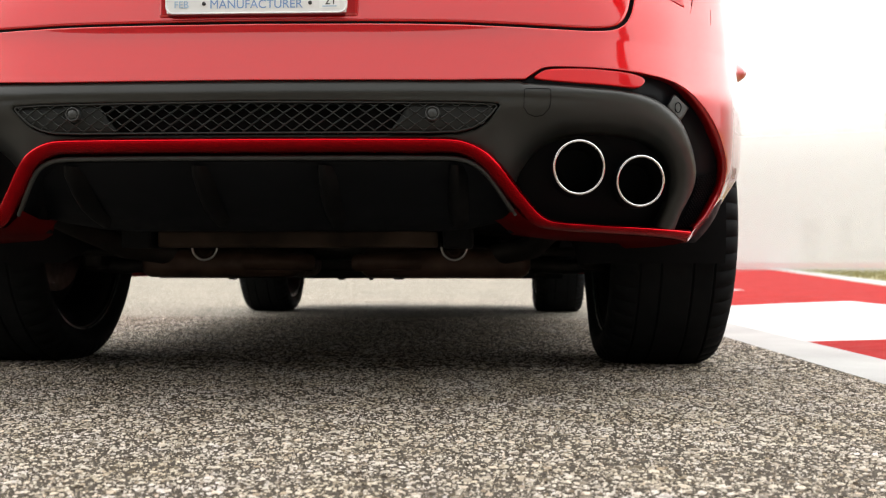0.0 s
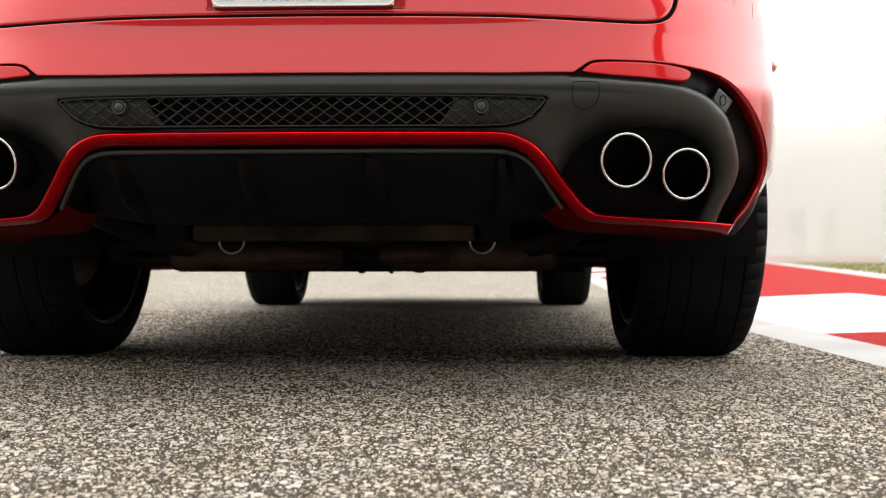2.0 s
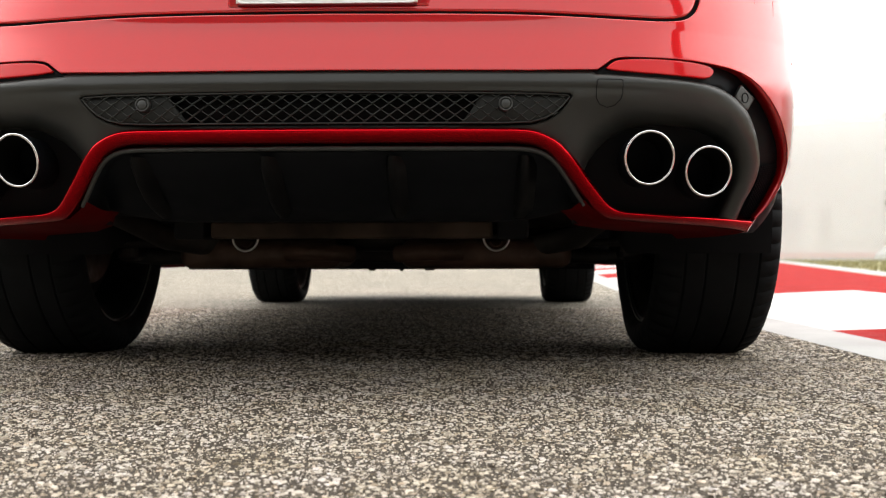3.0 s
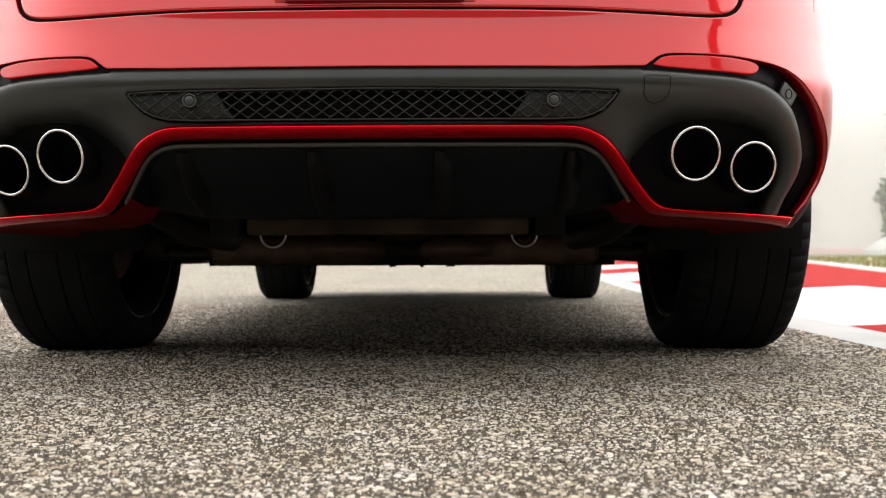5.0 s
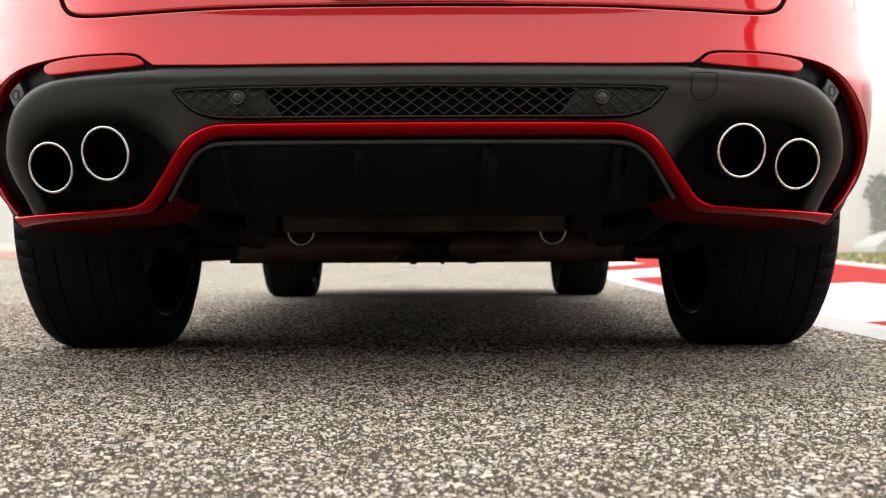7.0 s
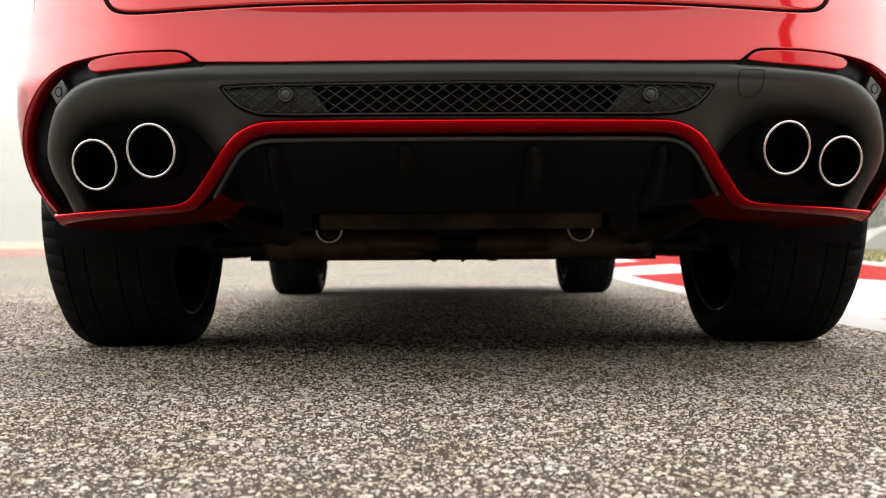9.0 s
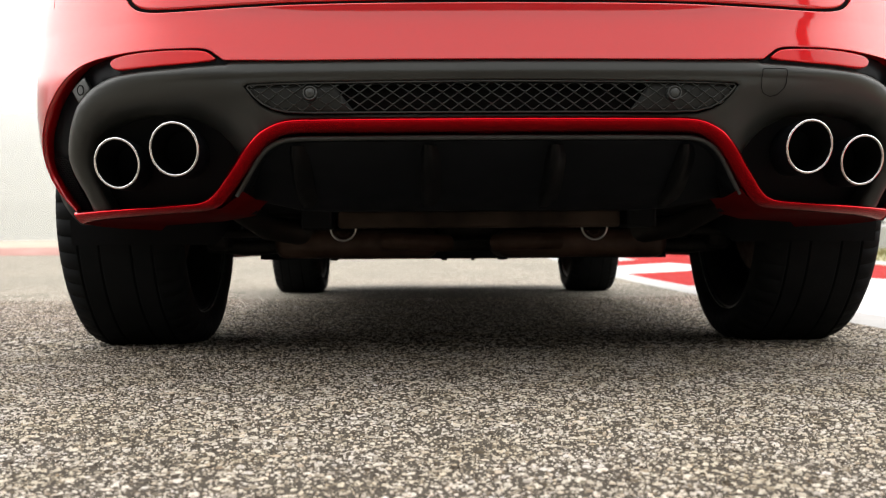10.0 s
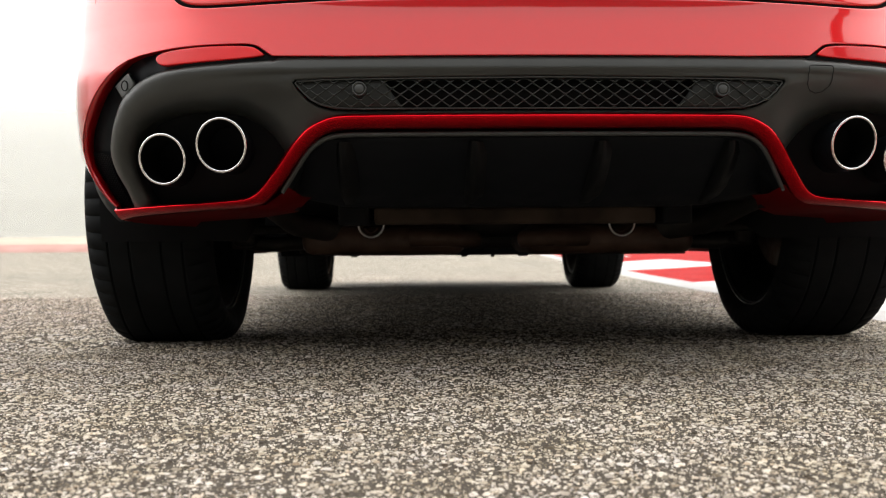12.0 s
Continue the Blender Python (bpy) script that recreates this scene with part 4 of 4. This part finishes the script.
# ---- the rest of the body ----
def half_width(y):
    return float(np.interp(y, [2.15, 2.22, 2.30, 2.6, 3.0, 4.0, 5.0, 5.45, 5.8, 5.98, 6.1], [0.943, 0.955, 0.962, 0.966, 0.955, 0.945, 0.948, 0.958, 0.940, 0.905, 0.86]))


def side_x(y, z):
    x = half_width(y) - float(np.interp(z, [0.24, 0.40, 0.70, 0.95, 1.04], [0.05, 0.015, 0.0, 0.02, 0.045]))
    for ax in (AXLE_R, AXLE_F):
        r = math.hypot(y - ax, z - HUB)
        x += 0.022 * math.exp(-((r - 0.43) / 0.035) ** 2) * (z > 0.3)
    return x


def arch(c, r=0.405, n=26):
    a0 = math.asin((0.30 - HUB) / r)
    return [(c + r * math.cos(a), HUB + r * math.sin(a)) for a in np.linspace(math.pi - a0, a0, n)]


for side in (1, -1):
    outline = [(2.295, 1.04), (2.295, 0.60)] + [p for p in arch(AXLE_R) if p[1] > 0.60 or p[0] > AXLE_R] + [(3.1, 0.215), (4.95, 0.215)] + arch(AXLE_F) + [(5.97, 0.30), (5.97, 0.95), (5.2, 1.04)]
    part("side_panel", skin("side_panel", [outline], lambda y, z: (side * side_x(y, z), y, z), PAINT, 0.05, 0.006, 0.03, (-side, 0, 0)), car, "red painted side with flared wheel arches")
    for ax in (AXLE_R, AXLE_F):
        n = 30
        ang = np.linspace(-0.25, math.pi + 0.25, n)
        verts = [(side * xx, ax + 0.40 * math.cos(a), HUB + 0.40 * math.sin(a)) for a in ang for xx in (0.93, 0.60)]
        faces = [(2 * i, 2 * i + 1, 2 * i + 3, 2 * i + 2) for i in range(n - 1)]
        verts += [(side * 0.60, ax, HUB)]
        faces += [(2 * i + 1, 2 * n, 2 * i + 3) for i in range(n - 1)]
        part("arch_liner", mesh_of("arch_liner", verts, faces, DARK), car, "black wheel arch liner")
nose = both_sides([(0, 0.88), (0.6, 0.88), (0.86, 0.84), (0.905, 0.70), (0.905, 0.30), (0.80, 0.185), (0, 0.175)])
part("front_bumper", skin("front_bumper", [nose], lambda x, z: (x, 6.275 - (plan(x * 0.92) - 1.595) * 1.15 - 0.2 * max(0, z - 0.6) ** 1.5, z), PAINT, 0.06, 0.01, 0.05, (0, -1, 0)), car)


def loft(name, sections, mat, parent, label=""):
    k = len(sections[0])
    verts = [p for s in sections for p in s]
    faces = [(i * k + j, i * k + j + 1, (i + 1) * k + j + 1, (i + 1) * k + j) for i in range(len(sections) - 1) for j in range(k - 1)]
    return part(name, mesh_of(name, verts, faces, mat), parent, label)


hood = [[(x * w, y - 0.10 * abs(x) ** 2, z - 0.07 * abs(x) ** 3) for x in np.linspace(-1, 1, 17)] for y, w, z in ((6.20, 0.84, 0.87), (5.9, 0.90, 0.96), (5.4, 0.915, 1.04), (4.95, 0.915, 1.10))]
loft("bonnet", hood, PAINT, car)
roof = [[(x * w, y, z - 0.06 * abs(x) ** 4) for x in np.linspace(-1, 1, 17)] for y, w, z in ((2.02, 0.62, 1.58), (2.3, 0.64, 1.645), (3.0, 0.66, 1.675), (3.6, 0.655, 1.665), (4.1, 0.62, 1.60))]
loft("roof", roof, PAINT, car)
cabin = []
for z, grow in ((1.04, 0.0), (1.2, 0.25), (1.4, 0.62), (1.595, 1.0)):
    yr, yf, w = 1.79 + 0.26 * grow, 5.0 - 0.92 * grow, 0.905 - 0.275 * grow
    cabin.append([(0, yr, z), (w * 0.75, yr + 0.03, z), (w, yr + 0.22, z), (w, 3.4, z), (w, yf - 0.3, z), (w * 0.7, yf - 0.05, z), (0, yf, z), (-w * 0.7, yf - 0.05, z), (-w, yf - 0.3, z), (-w, 3.4, z), (-w, yr + 0.22, z), (-w * 0.75, yr + 0.03, z), (0, yr, z)])
for pane, cols in (("rear_window", (11, 0, 1)), ("side_window", (1, 2, 3, 4, 5)), ("windscreen", (5, 6, 7)), ("side_window", (7, 8, 9, 10, 11))):
    loft(pane, [[row[k] for k in cols] for row in cabin], GLASS, car, "dark tinted glass")

# ---- underside ----
def slab(name, outline, z0, z1, mat, label=""):
    n = len(outline)
    verts = [(x, y, z0) for x, y in outline] + [(x, y, z1) for x, y in outline]
    faces = [tuple(range(n))[::-1], tuple(range(n, 2 * n))] + [(i, (i + 1) % n, n + (i + 1) % n, n + i) for i in range(n)]
    return part(name, mesh_of(name, verts, faces, mat, False), car, label)


slab("floor_pan", [(-0.62, 2.95), (0.62, 2.95), (0.62, 5.0), (0.60, 5.95), (-0.60, 5.95), (-0.62, 5.0)], 0.216, 0.26, SATIN, "black flat underbody panel")
slab("boot_floor", [(-0.66, 1.84), (0.66, 1.84), (0.62, 2.95), (-0.62, 2.95)], 0.345, 0.37, DARK, "dark boot floor above the exhaust")
part("bulkhead", block("bulkhead", (1.22, 0.03, 0.13), DARK, 0.004, Matrix.Translation((0, 2.99, 0.305))), car, "dark panel ahead of the rear axle")
slab("sill", [(0.60, 3.0), (0.90, 3.05), (0.90, 5.02), (0.60, 5.02)], 0.235, 0.27, SATIN)
slab("sill", [(-0.90, 3.05), (-0.60, 3.0), (-0.60, 5.02), (-0.90, 5.02)], 0.235, 0.27, SATIN)
part("heat_shield", block("heat_shield", (0.585, 0.05, 0.036), SHIELD, 0.008, Matrix.Translation((-0.006, 2.02, 0.3105)), 3), car, "dull brownish heat shield")
for x in (-0.340, 0.328):
    part("crash_box", block("crash_box", (0.062, 0.09, 0.050), DARK, 0.006, Matrix.Translation((x, 2.03, 0.316))), car, "black crash box beside the heat shield")
part("crash_beam", block("crash_beam", (0.56, 0.08, 0.03), CAST, 0.008, Matrix.Translation((0, 2.10, 0.325))), car)
for side, xa, xb in ((-1, -0.50, -0.085), (1, 0.065, 0.50)):
    m = Matrix.Translation(((xa + xb) / 2, 2.62, 0.262))
    part("silencer", block("silencer", (xb - xa, 0.36, 0.074), STEEL, 0.03, m, 5, True), car, "rusty steel exhaust silencer")
    part("exhaust_pipe", tube("exhaust_pipe", [(side * 0.40, 2.50, 0.28), (side * 0.50, 2.35, 0.30), (side * 0.545, 2.15, 0.35), (side * 0.55, 1.85, 0.405)], 0.028, CAST, 14), car, "bent steel exhaust pipe")
    part("centre_pipe", tube("centre_pipe", [(side * 0.06, 2.46, 0.262), (side * 0.13, 2.40, 0.266), (side * 0.22, 2.44, 0.266)], 0.022, STEEL, 12), car, "rusty exhaust pipe bend")
    ring = [(side * 0.3150 - 0.008 + 0.0315 * math.cos(a), 2.42, 0.3020 + 0.0325 * math.sin(a)) for a in np.linspace(math.pi, 2 * math.pi, 24)]
    part("hanger_loop", tube("hanger_loop", ring, 0.0029, BRIGHT, 8), car, "bright metal exhaust hanger loop")
    ring = [(side * 0.3150 - 0.008 + 0.016 * math.cos(a), 2.43, 0.297 + 0.016 * math.sin(a)) for a in np.linspace(math.pi * 1.1, math.pi * 1.9, 14)]
    part("hanger_pin", tube("hanger_pin", ring, 0.002, STEEL, 8), car)
    part("lower_arm", tube("lower_arm", [(side * 0.70, 2.62, 0.262), (side * 0.60, 2.60, 0.252), (side * 0.42, 2.66, 0.262), (side * 0.20, 2.74, 0.30)], 0.020, CAST, 10), car, "dark cast suspension arm")
    part("toe_link", tube("toe_link", [(side * 0.68, 2.42, 0.290), (side * 0.46, 2.46, 0.290), (side * 0.18, 2.52, 0.31)], 0.011, CAST, 8), car)
    part("upright", block("upright", (0.06, 0.20, 0.20), CAST, 0.02, Matrix.Translation((side * 0.66, 2.62, 0.345)), 3), car)
    part("drive_shaft", tube("drive_shaft", [(side * 0.68, 2.63, 0.36), (side * 0.15, 2.66, 0.345)], 0.02, CAST, 12), car)
    part("spring", tube("spring", [(side * (0.47 + 0.045 * math.cos(a)), 2.80 + 0.045 * math.sin(a), 0.27 + 0.004 * a) for a in np.linspace(0, 25, 90)], 0.007, CAST, 6), car)
    part("brace", block("brace", (0.20, 0.03, 0.022), CAST, 0.005, Matrix.Translation((side * 0.50, 2.98, 0.229))), car)
for bx, by, bz, w in ((-0.47, 2.97, 0.218, 0.05), (-0.40, 2.99, 0.2135, 0.022), (-0.545, 2.93, 0.226, 0.03), (-0.06, 3.0, 0.2125, 0.02), (0.03, 3.02, 0.2115, 0.012), (0.12, 2.98, 0.2140, 0.03), (0.47, 2.97, 0.219, 0.04), (0.55, 2.93, 0.227, 0.03)):
    part("bracket", block("bracket", (w, 0.03, 0.012), CAST, 0.003, Matrix.Translation((bx, by, bz + 0.004))), car)
part("subframe", block("subframe", (1.0, 0.09, 0.05), CAST, 0.015, Matrix.Translation((0, 2.88, 0.262)), 3), car, "dark rear subframe")
part("differential", block("differential", (0.20, 0.30, 0.13), CAST, 0.04, Matrix.Translation((0, 2.70, 0.335)), 4, True), car)

# ---- loose stones of the road surface near the viewer ----
def aggregate(x0, x1, y0, y1, density, size, vary, seed, k, low_top, high_top, fade):
    rng = np.random.default_rng(seed)
    n = int((x1 - x0) * (y1 - y0) * density)
    cx, cy = rng.uniform(x0, x1, n), rng.uniform(y0, y1, n)
    ok = (cx > -0.45 - 0.46 * cy) & (cx < 1.238)
    ok &= rng.random(len(cy)) < np.interp(cy, [fade, 4.7], [1.0, 0.0])
    cx, cy = cx[ok], cy[ok]
    n = len(cx)
    r = size * np.clip(rng.lognormal(0.0, vary, n), 0.4, 2.3)
    ratio, turn = rng.uniform(0.6, 1.0, n), rng.uniform(0, math.pi, n)
    shallow = np.interp(cy, [1.9, 3.2], [1.0, 0.4])  # tops lowered with distance so ground under the car looks dark to the camera
    high = 0.0012 + rng.uniform(low_top, high_top, n) * shallow
    ang = np.arange(k) * 2 * math.pi / k + rng.uniform(-0.3, 0.3, (n, k))
    rad = r[:, None] * rng.uniform(0.6, 1.25, (n, k))
    def ring(scale, z):
        a, b = rad * scale * np.cos(ang), rad * scale * np.sin(ang) * ratio[:, None]
        X = cx[:, None] + a * np.cos(turn)[:, None] - b * np.sin(turn)[:, None]
        Y = cy[:, None] + a * np.sin(turn)[:, None] + b * np.cos(turn)[:, None]
        return np.stack([X, Y, np.broadcast_to(z, X.shape)], -1)
    slope = rng.uniform(-0.08, 0.10, (n, k)) * size * shallow[:, None]
    low = ring(1.0, np.full((n, 1), -0.001))
    top = ring(0.66, (high[:, None] + slope))
    verts = np.concatenate([low, top], axis=1).reshape(-1, 3)
    b = np.arange(n)[:, None] * 2 * k
    quads = np.stack([np.concatenate([b + i, b + (i + 1) % k, b + k + (i + 1) % k, b + k + i], 1) for i in range(k)], 1).reshape(-1, 4)
    tops = b + np.arange(k, 2 * k)[None]
    me = bpy.data.meshes.new("road_aggregate")
    me.vertices.add(len(verts))
    me.vertices.foreach_set("co", verts.ravel())
    loops = np.concatenate([quads.ravel(), tops.ravel()])
    me.loops.add(len(loops))
    me.loops.foreach_set("vertex_index", loops)
    starts = np.concatenate([np.arange(len(quads)) * 4, len(quads) * 4 + np.arange(n) * k])
    me.polygons.add(len(starts))
    me.polygons.foreach_set("loop_start", starts)
    me.materials.append(STONE)
    me.update(calc_edges=True)
    me.validate()
    return tagged(new("road_aggregate", me), "pale and dark stones bound into the track surface", "gravel", kind="stuff")


sheet("road_binder", [[(-0.455 - 0.46 * y, y, 0.0012), (1.242, y, 0.0012)] for y in np.linspace(0.8, 4.7, 14)], BINDER, "dark bitumen between the stones of the track", category="road")
aggregate(-1.6, 1.24, 0.80, 2.35, 11500, 0.0034, 0.45, 3, 6, 0.0004, 0.0022, 4.7)
aggregate(-1.6, 1.24, 0.80, 2.35, 28000, 0.0018, 0.40, 5, 4, 0.0002, 0.0013, 4.7)
aggregate(-2.6, 1.24, 2.35, 4.7, 9500, 0.0046, 0.45, 8, 5, 0.0005, 0.0028, 4.69)

# a scrap of dark leaf on the track
leaf_v = [(0.0, 0.0, 0.003), (0.010, 0.004, 0.007), (0.021, 0.002, 0.004), (0.010, -0.006, 0.005), (0.010, 0.0, 0.009), (-0.008, 0.001, 0.002)]
leaf = new("leaf", mesh_of("leaf", leaf_v, [(0, 4, 1), (1, 4, 2), (2, 4, 3), (3, 4, 0), (0, 5, 4)], BARK))
leaf.location = (0.680, 1.944, 0.0035)
leaf.scale = (1.3, 1.6, 1.2)
tagged(leaf, "small dark curled scrap of leaf on the asphalt", "leaf")


# ---- verge and distance ----
def grass_patch():
    rng = np.random.default_rng(5)
    verts, faces = [], []
    for _ in range(16000):
        y = 4 + 60 * rng.random() ** 1.6
        x = far_line(y) + 0.4 + (2 + 0.5 * y) * rng.random()
        h, a = rng.uniform(0.04, 0.11), rng.uniform(0, math.pi)
        w = 0.006 + 0.0006 * y
        b = len(verts)
        verts += [(x - w * math.cos(a), y - w * math.sin(a), -0.02), (x + w * math.cos(a), y + w * math.sin(a), -0.02), (x + rng.uniform(-0.03, 0.03), y + rng.uniform(-0.03, 0.03), h - 0.02)]
        faces.append((b, b + 1, b + 2))
    return tagged(new("verge_grass", mesh_of("verge_grass", verts, faces, BLADES, False)), "dry yellow-green grass beside the track", "grass", kind="stuff")


grass_patch()


def mist_bank(dist, thick, top, name):
    n = 24
    verts, faces = [], []
    for i in range(n + 1):
        a = radians(-70 + 140 * i / n)
        for z in (-0.5, top * 0.25, top * 0.5, top):
            verts.append((dist * math.sin(a), dist * math.cos(a), z))
    faces = [(i * 4 + k, (i + 1) * 4 + k, (i + 1) * 4 + k + 1, i * 4 + k + 1) for i in range(n) for k in range(3)]
    ob = new("mist", mesh_of("mist", verts, faces, mist_material(name, thick, top)))
    ob.visible_shadow = False
    return tagged(ob, "pale bank of fog over the far ground", "fog", kind="structure")


mist_bank(44, 0.32, 11, "thin_mist")
mist_bank(62, 0.60, 18, "mist")
mist_bank(95, 0.62, 26, "thick_mist")
mist_bank(180, 0.80, 40, "dense_mist")


def tree(x, y, height, seed):
    rng = np.random.default_rng(seed)
    t = tagged(new("tree"), "grey-green tree standing in fog", "tree")
    t.location = (x, y, 0)
    part("trunk", tube("trunk", [(0, 0, 0), (0.1, 0, height * 0.3), (0, 0.1, height * 0.62)], height * 0.05, BARK, 8), t)
    verts, faces = [], []
    for k in range(900):
        u = rng.normal(size=3)
        u /= np.linalg.norm(u)
        size, mid = (((height * 0.23, height * 0.23, height * 0.26), height * 0.74) if k % 2 else ((height * 0.17, height * 0.17, height * 0.36), height * 0.38))
        p = u * rng.uniform(0.5, 1.0) * size + (0, 0, mid)
        w = height * rng.uniform(0.015, 0.04)
        q = rng.normal(size=(4, 3)) * w
        b = len(verts)
        verts += [tuple(p + v) for v in q]
        faces += [(b, b + 1, b + 2), (b, b + 2, b + 3), (b + 1, b + 2, b + 3)]
    part("crown", mesh_of("crown", verts, faces, LEAFY, False), t)
    return t


D = 56.0
tree(0.4620 * D, D, 4.7, 4)
ridge = [(0.4285, 0.02), (0.4295, 0.32), (0.436, 0.62), (0.445, 0.95), (0.456, 1.2), (0.470, 1.36), (0.49, 1.42), (0.53, 1.42), (0.53, 0.0)]
verts = [(a * D, D - 3 + d, z) for d in (0, 3.0) for a, z in ridge]
n = len(ridge)
faces = [tuple(range(n))[::-1], tuple(range(n, 2 * n))] + [(i, i + 1, n + i + 1, n + i) for i in range(n - 1)]
tagged(new("shelter", mesh_of("shelter", verts, faces, CONCRETE, False)), "low grey shelter with a sloping roof in fog", "shelter")


def tower(x, y, w, z0, z1, floors):
    b = tagged(new("building"), "pale building fading into fog", "building")
    b.location = (x, y, 0)
    part("wall", block("wall", (w, w * 0.6, z1), CONCRETE, 0.1, Matrix.Translation((0, 0, z1 / 2))), b)
    part("roof", block("roof", (w * 1.1, w * 0.7, 0.5), CONCRETE, 0.05, Matrix.Translation((0, 0, z1 + 0.25))), b)
    for i in range(floors):
        z = z0 + (z1 - z0) * (i + 0.5) / floors
        part("window", block("window", (w * 0.84, 0.2, (z1 - z0) / floors * 0.5), GLASS, 0.02, Matrix.Translation((0, -w * 0.3, z))), b)
    return b


tower(40.8, 120, 2.1, 3, 5.8, 3)
tower(45.1, 120, 1.5, 3, 5.9, 3)
tagged(new("barrier", block("barrier", (150, 0.6, 1.0), CONCRETE, 0.05, Matrix.Translation((115, 110, 1.6)))), "low pale barrier along the far bank", "barrier", kind="structure")
tagged(new("far_wall", block("far_wall", (160, 1.0, 5.6), CONCRETE, 0.05, Matrix.Translation((-105, 112, 2.8)))), "long pale wall behind the far bank", "wall", kind="structure")
# unseen wall added to darken the bumper's reflections and the ground below it
tagged(new("shade_wall_south", block("shade_wall_south", (170, 2.0, 17.6), UNSEENDARK, 0.1, Matrix.Translation((0, -32, 8.8)))), "unseen dark wall added behind to darken the car's reflections", "wall", kind="structure")
# unseen tower, placed so that its reflection makes the paint's dark streak
mast = tagged(new("reflected_mast"), "tall unseen dark mast added for the streak reflected in the paint", "mast")
mast.location = (24.6, -14.2, 0)
part("pole", tube("pole", [(0, 0, 0), (0, 0, 9), (0, 0, 18), (0, 0, 26)], 0.95, UNSEENDARK, 12), mast)
part("mast_head", block("mast_head", (4.2, 0.6, 2.2), UNSEENDARK, 0.08, Matrix.Translation((0, 0, 26.5))), mast, "dark head of the added mast")
sheet("far_runoff", [[(8, 72, 0.1), (100, 72, 0.1)], [(10, 95, 0.6), (130, 95, 0.6)]], REDPAINT, "red painted bank far across the grass", category="runoff")
sheet("far_bank", [[(-120, 41, -0.02), (0, 41, -0.02)], [(-130, 62, 0.2), (0, 62, 0.2)]], GRASS, "low bank of dry grass behind the far kerb", category="ground")
